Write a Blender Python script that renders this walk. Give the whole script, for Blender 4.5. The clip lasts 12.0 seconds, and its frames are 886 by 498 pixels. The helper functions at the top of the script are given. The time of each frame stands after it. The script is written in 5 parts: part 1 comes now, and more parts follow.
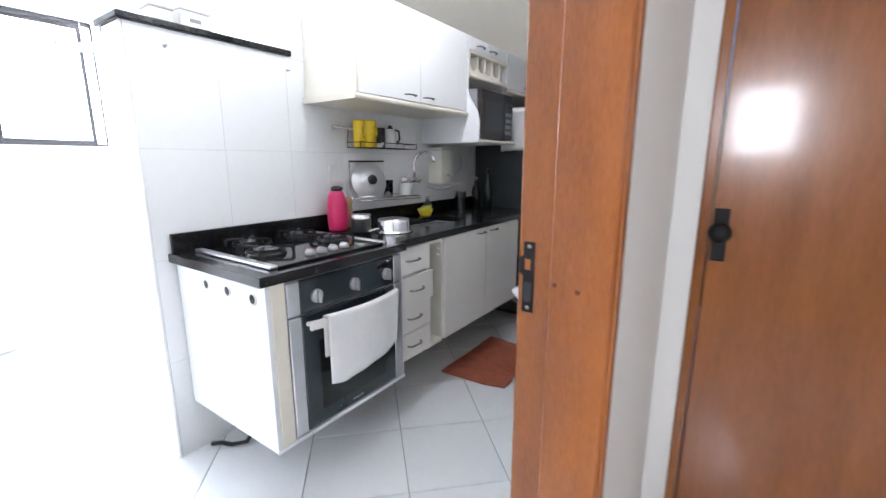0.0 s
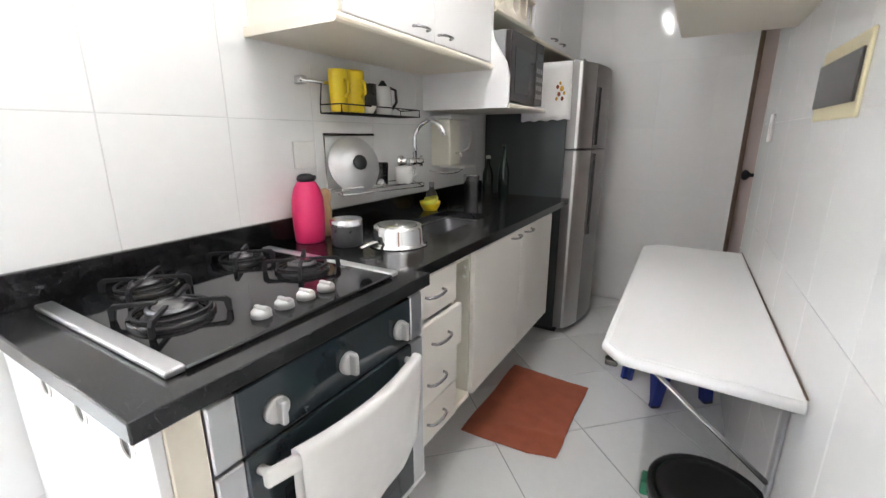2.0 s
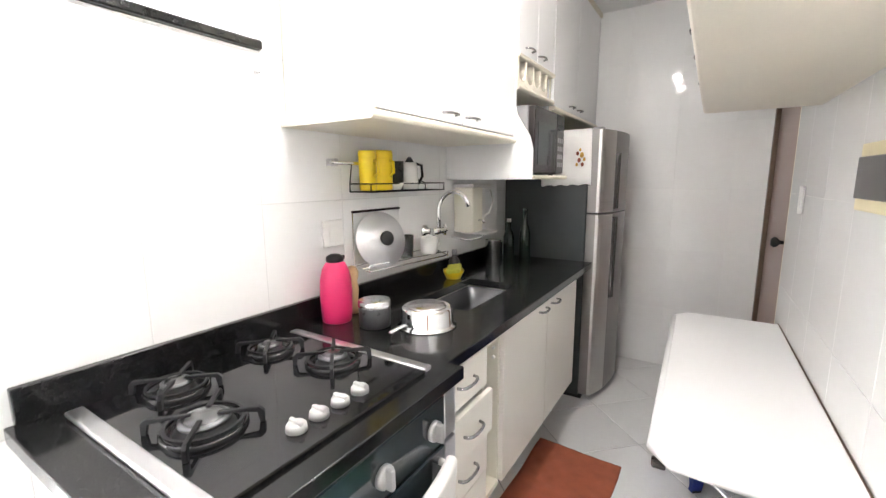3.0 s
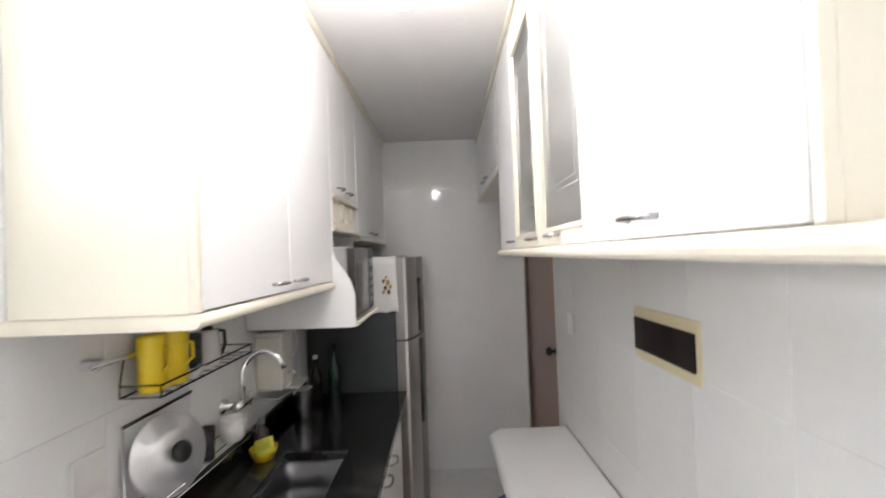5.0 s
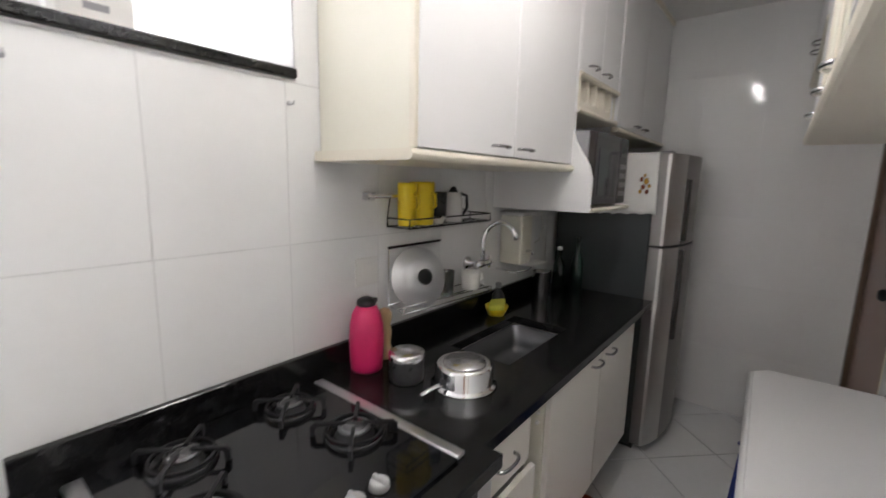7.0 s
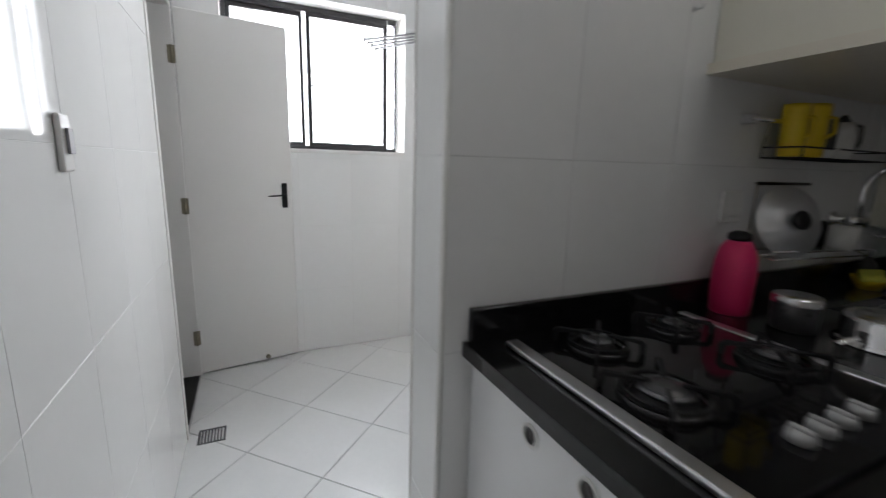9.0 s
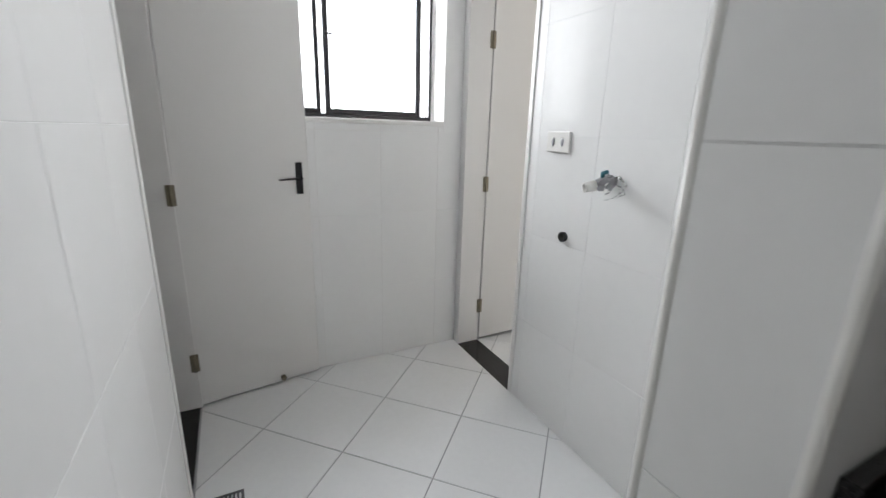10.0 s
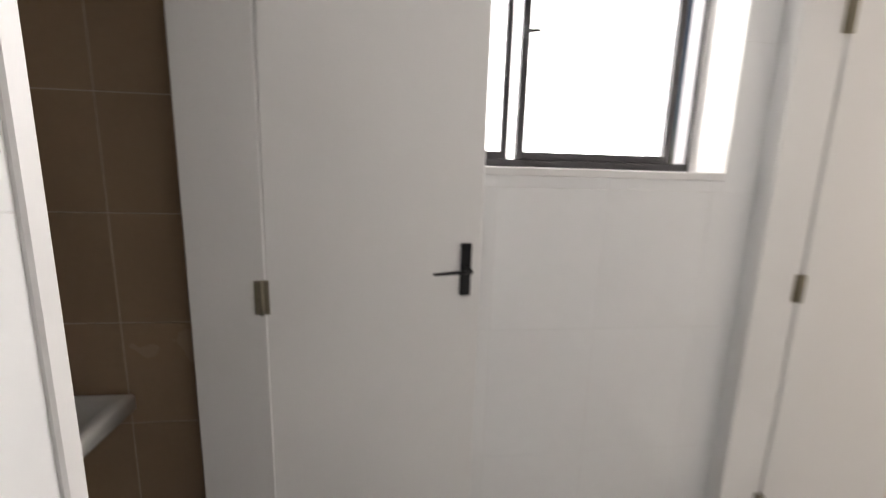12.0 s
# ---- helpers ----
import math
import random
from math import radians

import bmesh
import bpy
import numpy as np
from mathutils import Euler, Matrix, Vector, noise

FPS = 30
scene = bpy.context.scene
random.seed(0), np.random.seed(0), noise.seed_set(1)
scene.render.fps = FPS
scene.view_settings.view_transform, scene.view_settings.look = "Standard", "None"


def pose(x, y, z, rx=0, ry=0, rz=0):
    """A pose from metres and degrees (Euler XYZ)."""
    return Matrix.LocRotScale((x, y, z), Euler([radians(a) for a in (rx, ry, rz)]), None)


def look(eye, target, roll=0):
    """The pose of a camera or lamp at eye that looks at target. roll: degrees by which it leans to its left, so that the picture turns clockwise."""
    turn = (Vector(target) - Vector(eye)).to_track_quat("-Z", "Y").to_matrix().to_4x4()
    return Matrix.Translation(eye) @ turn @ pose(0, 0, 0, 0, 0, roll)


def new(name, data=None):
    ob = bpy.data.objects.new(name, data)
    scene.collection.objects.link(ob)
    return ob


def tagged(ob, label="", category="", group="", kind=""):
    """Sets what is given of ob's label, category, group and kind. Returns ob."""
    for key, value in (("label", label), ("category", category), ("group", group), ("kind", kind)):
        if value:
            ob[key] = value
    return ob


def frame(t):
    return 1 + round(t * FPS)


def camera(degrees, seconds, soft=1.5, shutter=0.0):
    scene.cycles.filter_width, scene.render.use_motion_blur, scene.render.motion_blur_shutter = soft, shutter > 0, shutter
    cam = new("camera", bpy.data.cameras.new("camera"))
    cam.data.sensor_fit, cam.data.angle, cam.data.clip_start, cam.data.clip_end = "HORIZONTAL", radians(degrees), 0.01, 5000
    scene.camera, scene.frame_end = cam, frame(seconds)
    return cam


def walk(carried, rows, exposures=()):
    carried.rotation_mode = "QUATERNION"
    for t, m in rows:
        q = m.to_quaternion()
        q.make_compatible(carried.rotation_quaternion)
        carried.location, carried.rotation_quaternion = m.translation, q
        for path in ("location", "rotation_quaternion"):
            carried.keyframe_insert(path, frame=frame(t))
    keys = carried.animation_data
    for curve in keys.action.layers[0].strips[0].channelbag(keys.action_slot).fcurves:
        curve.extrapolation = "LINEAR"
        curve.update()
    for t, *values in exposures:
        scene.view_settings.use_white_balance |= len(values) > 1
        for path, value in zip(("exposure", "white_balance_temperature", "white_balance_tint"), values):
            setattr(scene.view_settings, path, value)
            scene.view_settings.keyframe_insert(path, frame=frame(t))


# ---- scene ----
cam = camera(92.7, 12.0, 1.3, 0.35)
PATH = [
    (0, (0.141, 0.099, 1.286), (-0.982, 1.703, 0.879), -0.0),
    (0.5, (-0.005, 0.355, 1.272), (-1.324, 1.822, 0.942), -0.1),
    (0.6, (-0.018, 0.4, 1.285), (-1.38, 1.825, 0.944), 0.3),
    (0.9, (-0.105, 0.486, 1.293), (-1.529, 1.824, 0.866), 0.8),
    (1, (-0.144, 0.501, 1.292), (-1.563, 1.832, 0.828), 0.8),
    (1.5, (-0.334, 0.576, 1.313), (-1.554, 2.042, 0.71), 0.7),
    (2, (-0.499, 0.639, 1.28), (-1.488, 2.299, 0.763), -0.0),
    (2.5, (-0.574, 0.646, 1.335), (-1.601, 2.315, 0.932), -0.1),
    (2.7, (-0.571, 0.635, 1.368), (-1.627, 2.295, 1.01), -0.6),
    (4.3, (-0.77, 0.779, 1.547), (-1.536, 2.616, 1.35), -1.0),
    (4.5, (-0.825, 0.769, 1.59), (-1.347, 2.692, 1.413), -1.4),
    (5, (-0.898, 0.753, 1.697), (-0.907, 2.753, 1.724), -2.1),
    (5.5, (-0.902, 0.756, 1.735), (-0.686, 2.731, 1.963), -2.3),
    (6, (-0.831, 0.783, 1.687), (-1.095, 2.739, 2.014), -1.7),
    (6.5, (-0.718, 0.804, 1.602), (-1.623, 2.587, 1.559), -0.8),
    (6.7, (-0.671, 0.817, 1.57), (-1.733, 2.499, 1.373), 0.1),
    (8.5, (-0.675, 0.461, 1.344), (-2.298, 1.554, 0.931), 1.3),
    (9, (-0.935, 0.408, 1.313), (-2.719, 1.224, 0.925), 1.6),
    (9.5, (-1.263, 0.357, 1.323), (-3.078, 1.089, 0.911), 1.7),
    (10, (-1.61, 0.301, 1.335), (-3.331, 1.17, 0.804), 1.6),
    (10.5, (-1.832, 0.358, 1.334), (-3.414, 1.409, 0.708), 0.8),
    (11, (-2.055, 0.429, 1.342), (-3.624, 1.538, 0.788), 0.6),
    (11.5, (-2.324, 0.435, 1.354), (-4.095, 1.19, 0.812), 1.3),
    (12, (-2.644, 0.391, 1.38), (-4.594, 0.637, 1.01), 1.7),
]
EXPOSURES = [(0.0, 0.50, 5800, 14), (0.3, 0.0, 5800, 13), (0.5, -0.10, 5700, 13), (1.0, 0.02, 5800, 12), (1.5, 0.22, 6050, 12), (2.0, 0.70, 6400, 13), (2.5, 1.25, 6600, 14), (2.7, 1.25, 6600, 14), (4.5, 0.72, 6700, 16), (5.0, 0.36, 6500, 15), (5.5, -0.16, 6450, 14), (6.0, -0.58, 6450, 15),
             (6.5, -0.10, 6550, 15), (8.3, -0.74, 6500, 14), (8.7, -1.28, 6400, 12), (9.0, -2.12, 6300, 12), (9.5, -2.16, 6350, 12), (10.0, -2.20, 6400, 12), (10.5, -2.17, 6500, 12), (11.0, -2.1, 6650, 13), (11.5, -2.25, 6850, 15), (12.0, -2.15, 7000, 17)]
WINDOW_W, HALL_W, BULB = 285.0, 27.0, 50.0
walk(cam, [(t, look(eye, target, roll)) for t, eye, target, roll in PATH], EXPOSURES)

# ---- plan (metres) ----
XL, XW, XR = -1.75, -1.93, -0.235      # kitchen faces of the sink wall, its laundry face, the table wall
YS, YN = 0.07, 4.12                    # passage wall, end wall of the kitchen
YR, XF = 1.54, -3.87                   # laundry: wall with the taps, wall with the window
YE, ZC = 0.780, 2.61                    # free end of the half wall, ceiling
CT = 0.915                             # worktop height
YB = -0.105                            # far face of the passage wall
SKEW = 0.0237                          # the table wall runs slightly off square


def xr(y):
    return XR - SKEW * (y - 2.29)


# ---- world and lights ----
world = bpy.data.worlds.new("world")
scene.world = world
world.use_nodes = True
wn = world.node_tree
sky = wn.nodes.new("ShaderNodeTexSky")
sky.sky_type, sky.sun_disc, sky.sun_elevation, sky.sun_rotation = "NISHITA", False, radians(55), radians(200)
wn.nodes["Background"].inputs["Strength"].default_value = 0.1
wn.links.new(sky.outputs["Color"], wn.nodes["Background"].inputs["Color"])


def lamp(name, kind, place, target, energy, size=0.1, size_y=0.0, colour=(1, 1, 1)):
    d = bpy.data.lights.new(name, kind)
    d.energy, d.color = energy, colour
    if kind == "AREA":
        d.shape, d.size, d.size_y = "RECTANGLE", size, size_y or size
    else:
        d.shadow_soft_size = size
    ob = new(name, d)
    ob.matrix_world = look(place, target)
    return ob


# the sky's light: laundry window, then unseen windows assumed in back room and hall
lamp("window_daylight", "AREA", (-4.42, 1.1, 1.85), (0, -0.5, 0.75), WINDOW_W, 0.95, 1.1, (0.95, 0.98, 1.0))
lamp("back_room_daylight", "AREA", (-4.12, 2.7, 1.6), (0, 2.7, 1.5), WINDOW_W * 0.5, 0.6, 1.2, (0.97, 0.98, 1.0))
lamp("hall_window_daylight", "AREA", (0.24, -1.79, 1.62), (0.24, 1, 1.5), HALL_W, 0.5, 0.6, (1.0, 0.97, 0.93))

# ---- materials ----


def material(name, colour, rough=0.5, metal=0.0, vary=0.06, scale=6.0, fine=90.0, bump=0.0, rvary=0.08, coat=0.0, piece=0.0, stretch=(1, 1, 1), emit=0.0, specular=0.5):
    """A painted, plastic, stone or metal surface: two scales of noise in colour and gloss, fine relief."""
    m = bpy.data.materials.new(name)
    m.use_nodes = True
    nt = m.node_tree
    b = nt.nodes["Principled BSDF"]
    co = nt.nodes.new("ShaderNodeTexCoord")
    mp = nt.nodes.new("ShaderNodeMapping")
    mp.inputs["Scale"].default_value = stretch
    info = nt.nodes.new("ShaderNodeObjectInfo")
    add = nt.nodes.new("ShaderNodeVectorMath")
    mul = nt.nodes.new("ShaderNodeMath")
    mul.operation, mul.inputs[1].default_value = "MULTIPLY", 37.0
    nt.links.new(info.outputs["Random"], mul.inputs[0])
    nt.links.new(co.outputs["Object"], add.inputs[0])
    nt.links.new(mul.outputs[0], add.inputs[1])
    nt.links.new(add.outputs[0], mp.inputs[0])
    big, small = nt.nodes.new("ShaderNodeTexNoise"), nt.nodes.new("ShaderNodeTexNoise")
    big.inputs["Scale"].default_value, big.inputs["Detail"].default_value = scale, 4
    small.inputs["Scale"].default_value, small.inputs["Detail"].default_value = fine, 3
    nt.links.new(mp.outputs[0], big.inputs["Vector"])
    nt.links.new(mp.outputs[0], small.inputs["Vector"])
    mix = nt.nodes.new("ShaderNodeMath")
    mix.operation, mix.inputs[1].default_value = "MULTIPLY_ADD", 0.65
    half = nt.nodes.new("ShaderNodeMath")
    half.operation, half.inputs[1].default_value = "MULTIPLY", 0.35
    nt.links.new(small.outputs["Fac"], half.inputs[0])
    nt.links.new(big.outputs["Fac"], mix.inputs[0])
    nt.links.new(half.outputs[0], mix.inputs[2])
    if piece:
        pm = nt.nodes.new("ShaderNodeMath")
        pm.operation, pm.inputs[1].default_value, pm.inputs[2].default_value = "MULTIPLY_ADD", piece, -piece / 2
        nt.links.new(info.outputs["Random"], pm.inputs[0])
        pa = nt.nodes.new("ShaderNodeMath")
        nt.links.new(mix.outputs[0], pa.inputs[0])
        nt.links.new(pm.outputs[0], pa.inputs[1])
        fac = pa.outputs[0]
    else:
        fac = mix.outputs[0]
    ramp = nt.nodes.new("ShaderNodeValToRGB")
    lo, hi = ramp.color_ramp.elements
    lo.position, hi.position = 0.25, 0.75
    lo.color = (*[max(0, c * (1 - vary)) for c in colour], 1)
    hi.color = (*[min(1, c * (1 + vary)) for c in colour], 1)
    nt.links.new(fac, ramp.inputs["Fac"])
    nt.links.new(ramp.outputs["Color"], b.inputs["Base Color"])
    rm = nt.nodes.new("ShaderNodeMath")
    rm.operation, rm.inputs[1].default_value, rm.inputs[2].default_value = "MULTIPLY_ADD", rvary * 2, max(0.02, rough - rvary)
    nt.links.new(big.outputs["Fac"], rm.inputs[0])
    nt.links.new(rm.outputs[0], b.inputs["Roughness"])
    b.inputs["Metallic"].default_value = metal
    b.inputs["Coat Weight"].default_value = coat
    b.inputs["Coat Roughness"].default_value = 0.08
    b.inputs["Specular IOR Level"].default_value = specular
    if bump:
        bp = nt.nodes.new("ShaderNodeBump")
        bp.inputs["Strength"].default_value, bp.inputs["Distance"].default_value = bump, 0.002
        nt.links.new(mix.outputs[0], bp.inputs["Height"])
        nt.links.new(bp.outputs["Normal"], b.inputs["Normal"])
    if emit:
        b.inputs["Emission Color"].default_value = (*colour, 1)
        b.inputs["Emission Strength"].default_value = emit
    return m


def granite(name):
    m = material(name, (0.010, 0.010, 0.0105), 0.13, vary=0.5, scale=40, fine=300, rvary=0.04, specular=0.38)
    nt = m.node_tree
    b = nt.nodes["Principled BSDF"]
    co = nt.nodes.new("ShaderNodeTexCoord")
    vo = nt.nodes.new("ShaderNodeTexVoronoi")
    vo.inputs["Scale"].default_value = 230
    nt.links.new(co.outputs["Object"], vo.inputs["Vector"])
    no = nt.nodes.new("ShaderNodeTexNoise")
    no.inputs["Scale"].default_value = 60
    nt.links.new(co.outputs["Object"], no.inputs["Vector"])
    lt = nt.nodes.new("ShaderNodeMath")
    lt.operation, lt.inputs[1].default_value = "LESS_THAN", 0.20
    nt.links.new(vo.outputs["Distance"], lt.inputs[0])
    gt = nt.nodes.new("ShaderNodeMath")
    gt.operation = "MULTIPLY"
    nt.links.new(lt.outputs[0], gt.inputs[0])
    nt.links.new(no.outputs["Fac"], gt.inputs[1])
    mx = nt.nodes.new("ShaderNodeMix")
    mx.data_type = "RGBA"
    old = b.inputs["Base Color"].links[0].from_socket
    nt.links.new(gt.outputs[0], mx.inputs["Factor"])
    nt.links.new(old, mx.inputs["A"])
    mx.inputs["B"].default_value = (0.075, 0.075, 0.07, 1)
    nt.links.new(mx.outputs["Result"], b.inputs["Base Color"])
    return m


def wood(name, dark, light, rough, grain=(9, 9, 0.7)):
    m = material(name, light, rough, vary=0.1, scale=3, fine=60, stretch=grain, rvary=0.06, coat=0.35)
    nt = m.node_tree
    b = nt.nodes["Principled BSDF"]
    ramp = b.inputs["Base Color"].links[0].from_node
    ramp.color_ramp.elements[0].color = (*dark, 1)
    ramp.color_ramp.elements[1].color = (*light, 1)
    ramp.color_ramp.elements[0].position, ramp.color_ramp.elements[1].position = 0.28, 0.72
    return m


def glass(name, colour, rough, ior=1.45):
    m = bpy.data.materials.new(name)
    m.use_nodes = True
    b = m.node_tree.nodes["Principled BSDF"]
    b.inputs["Base Color"].default_value = (*colour, 1)
    b.inputs["Roughness"].default_value = rough
    b.inputs["Transmission Weight"].default_value = 1
    b.inputs["IOR"].default_value = ior
    return m


M_TILE = material("glazed_white_tile", (0.86, 0.86, 0.85), 0.06, vary=0.025, scale=1.5, fine=25, bump=0.012, piece=0.25, rvary=0.02)
M_TILE_FLOOR = material("glazed_floor_tile", (0.80, 0.81, 0.81), 0.14, vary=0.04, scale=2.5, fine=40, bump=0.03, piece=0.3, rvary=0.05)
M_GROUT = material("pale_grout", (0.71, 0.71, 0.70), 0.85, vary=0.1, scale=8, fine=200, bump=0.2)
M_GROUT_LIGHT = material("white_grout", (0.83, 0.83, 0.82), 0.8, vary=0.04, scale=8, fine=200, bump=0.1)
M_GROUT_FLOOR = material("grey_floor_grout", (0.40, 0.41, 0.42), 0.85, vary=0.18, scale=5, fine=200, bump=0.2)
M_TILE_BROWN = material("brown_bathroom_tile", (0.33, 0.235, 0.155), 0.25, vary=0.08, scale=3, fine=60, piece=0.3)
M_PLASTER = material("white_plaster", (0.80, 0.79, 0.76), 0.75, vary=0.03, scale=2, fine=120, bump=0.12)
M_CEIL = material("ceiling_paint", (0.84, 0.83, 0.82), 0.8, vary=0.03, scale=1.5, fine=120, bump=0.1)
M_CREAM = material("cream_room_paint", (0.74, 0.68, 0.58), 0.7, vary=0.03, scale=2, fine=100, bump=0.1)
M_LAM = material("white_laminate", (0.83, 0.83, 0.83), 0.30, vary=0.006, scale=1.2, fine=150, rvary=0.015)
M_LAM_AGED = material("aged_cream_laminate", (0.80, 0.765, 0.70), 0.34, vary=0.015, scale=2, fine=150, rvary=0.03)
M_EDGE = material("cream_edge_band", (0.79, 0.735, 0.62), 0.38, vary=0.04, scale=5, fine=120)
M_SIDE = material("cream_side_panel", (0.80, 0.77, 0.66), 0.35, vary=0.008, scale=1.2, fine=120, rvary=0.02)
M_INNER = material("cabinet_inside", (0.80, 0.785, 0.75), 0.6, vary=0.05)
M_DOORWHITE = material("white_door_paint", (0.80, 0.79, 0.77), 0.42, vary=0.02, scale=2, fine=140, bump=0.05)
M_BLACK = material("black_plastic", (0.015, 0.015, 0.016), 0.35, vary=0.2)
M_IRON = material("matt_black_iron", (0.014, 0.014, 0.015), 0.55, vary=0.25, fine=200, bump=0.1, specular=0.25)
M_GRANITE = granite("black_granite")
M_STEEL = material("brushed_steel", (0.62, 0.62, 0.63), 0.30, metal=1, vary=0.02, scale=3, fine=160, stretch=(1, 1, 14), rvary=0.02)
M_STEEL_H = material("brushed_steel_long", (0.66, 0.66, 0.67), 0.30, metal=1, vary=0.025, scale=2, fine=160, stretch=(1, 12, 12), rvary=0.02)
M_SINK = material("satin_sink_steel", (0.17, 0.17, 0.178), 0.40, metal=0.95, vary=0.08, scale=5, fine=120)
M_CHROME = material("chrome", (0.78, 0.78, 0.79), 0.09, metal=1, vary=0.03, rvary=0.03)
M_HANDLE = material("worn_chrome", (0.42, 0.42, 0.43), 0.2, metal=1, vary=0.06, rvary=0.04)
M_ALU = material("polished_aluminium", (0.72, 0.72, 0.73), 0.24, metal=1, vary=0.06, scale=12, fine=150)
M_LID = material("matt_aluminium", (0.66, 0.66, 0.67), 0.36, metal=0.65, vary=0.05, scale=12, fine=150)
M_FRIDGE_SIDE = material("dark_grey_fridge_side", (0.040, 0.046, 0.048), 0.35, vary=0.08, scale=4, fine=260, bump=0.1)
M_FRIDGE = material("steel_fridge_door", (0.27, 0.258, 0.25), 0.40, metal=0.85, vary=0.025, scale=2, fine=160, stretch=(10, 10, 1), rvary=0.03)
M_FRIDGE_EDGE = material("light_steel_edge", (0.58, 0.57, 0.555), 0.34, metal=0.9, vary=0.05, stretch=(8, 8, 1))
M_OVEN_GLASS = material("dark_oven_glass", (0.018, 0.028, 0.034), 0.07, vary=0.1, rvary=0.02, specular=0.7)
M_COOK_GLASS = material("black_cooktop_glass", (0.008, 0.008, 0.009), 0.06, vary=0.1, rvary=0.02)
M_KNOB = material("silver_knob_plastic", (0.44, 0.44, 0.435), 0.3, metal=0.25, vary=0.04)
M_TOWEL = material("white_cotton", (0.80, 0.79, 0.77), 0.95, vary=0.04, scale=30, fine=600, bump=0.5)
M_PINK = material("raspberry_plastic", (0.62, 0.022, 0.12), 0.34, vary=0.06)
M_YELLOW = material("yellow_plastic", (0.80, 0.58, 0.012), 0.35, vary=0.06)
M_SPONGE = material("yellow_green_sponge", (0.62, 0.60, 0.08), 0.8, vary=0.15, scale=60, fine=300, bump=0.5)
M_WHITEPL = material("white_plastic", (0.78, 0.77, 0.74), 0.32, vary=0.03)
M_CREAMPL = material("aged_cream_plastic", (0.74, 0.66, 0.43), 0.4, vary=0.04)
M_DARKWIN = material("smoked_plastic_window", (0.028, 0.021, 0.020), 0.15, vary=0.1)
M_BROWNW = wood("brown_kitchen_door", (0.27, 0.15, 0.11), (0.35, 0.205, 0.155), 0.4)
M_WOOD = wood("varnished_orange_wood", (0.20, 0.055, 0.009), (0.40, 0.132, 0.023), 0.22, (4, 4, 0.9))
M_WOODHALL = wood("varnished_brown_wood", (0.20, 0.062, 0.012), (0.33, 0.115, 0.026), 0.22, (4, 4, 0.5))
M_PALEWOOD = material("pale_turned_wood", (0.52, 0.36, 0.19), 0.5, vary=0.12, stretch=(6, 6, 1))
M_MAT = material("rust_woven_mat", (0.34, 0.095, 0.05), 0.95, vary=0.25, scale=14, fine=420, bump=0.7)
M_BINGREEN = material("green_plastic", (0.008, 0.19, 0.085), 0.4, vary=0.08)
M_BLUE = material("blue_plastic", (0.012, 0.035, 0.25), 0.38, vary=0.08)
M_BAG = material("black_bin_liner", (0.012, 0.012, 0.013), 0.3, vary=0.3, scale=20, bump=0.8)
M_GREY = material("grey_plastic", (0.28, 0.28, 0.29), 0.45, vary=0.08)
M_WINFRAME = material("dark_bronze_aluminium", (0.030, 0.028, 0.030), 0.35, metal=0.4, vary=0.12)
M_BRASS = material("aged_brass", (0.25, 0.222, 0.165), 0.38, metal=0.9, vary=0.2, scale=30)
M_REDPL = material("red_plastic", (0.45, 0.012, 0.03), 0.35, vary=0.06)
M_TEALPL = material("sea_green_plastic", (0.03, 0.33, 0.20), 0.35, vary=0.06)
M_TEALDK = material("dark_teal_plastic", (0.02, 0.12, 0.15), 0.35, vary=0.06)
M_PEACH = material("peach_plastic", (0.62, 0.36, 0.22), 0.4, vary=0.06)
M_CERAMIC = material("white_ceramic", (0.80, 0.79, 0.76), 0.10, vary=0.02, rvary=0.03)
M_STRIKE = material("blackened_strike_plate", (0.016, 0.014, 0.012), 0.7, vary=0.4, fine=200, bump=0.1, specular=0.25)
M_PLUG = material("wood_filler", (0.13, 0.042, 0.012), 0.85, vary=0.2, specular=0.15)
M_ENAMEL = material("gloss_black_enamel", (0.02, 0.02, 0.021), 0.16, vary=0.2, rvary=0.04)
M_CAP = material("burner_cap_enamel", (0.10, 0.10, 0.102), 0.28, metal=0.5, vary=0.2)
M_GROUT_BROWN = material("brown_tile_grout", (0.46, 0.37, 0.28), 0.8, vary=0.1, scale=8, fine=150)
M_PIPE = material("brown_pipe_cap", (0.12, 0.075, 0.05), 0.5, vary=0.2)
M_DARKPOT = material("charcoal_enamel", (0.04, 0.04, 0.042), 0.3, vary=0.25, scale=60)
M_FLOWER = material("ochre_embroidery", (0.50, 0.28, 0.05), 0.9, vary=0.3, scale=40)
M_FLOWER_DARK = material("brown_embroidery", (0.22, 0.06, 0.03), 0.9, vary=0.3, scale=40)
M_LAMP = material("lit_lamp_glass", (1.0, 0.98, 0.95), 0.4, vary=0.0, emit=BULB)
M_SKYGLOW = material("white_sky_glow", (0.97, 0.985, 1.0), 0.9, vary=0.02, emit=9.0)
M_BOTTLE_DK = material("dark_bottle", (0.008, 0.02, 0.012), 0.08, vary=0.1)
M_BOTTLE = material("green_bottle_glass", (0.005, 0.030, 0.018), 0.06, vary=0.1, coat=0.5)
G_PANE = glass("window_glass", (0.98, 0.99, 0.99), 0.0)
G_FROST = glass("etched_cabinet_glass", (0.86, 0.87, 0.87), 0.32)
G_CLEAR = glass("clear_tumbler_glass", (0.92, 0.95, 0.95), 0.03)
G_BAG = glass("thin_clear_plastic_bag", (0.97, 0.98, 0.98), 0.08, 1.12)

# ---- mesh helpers ----


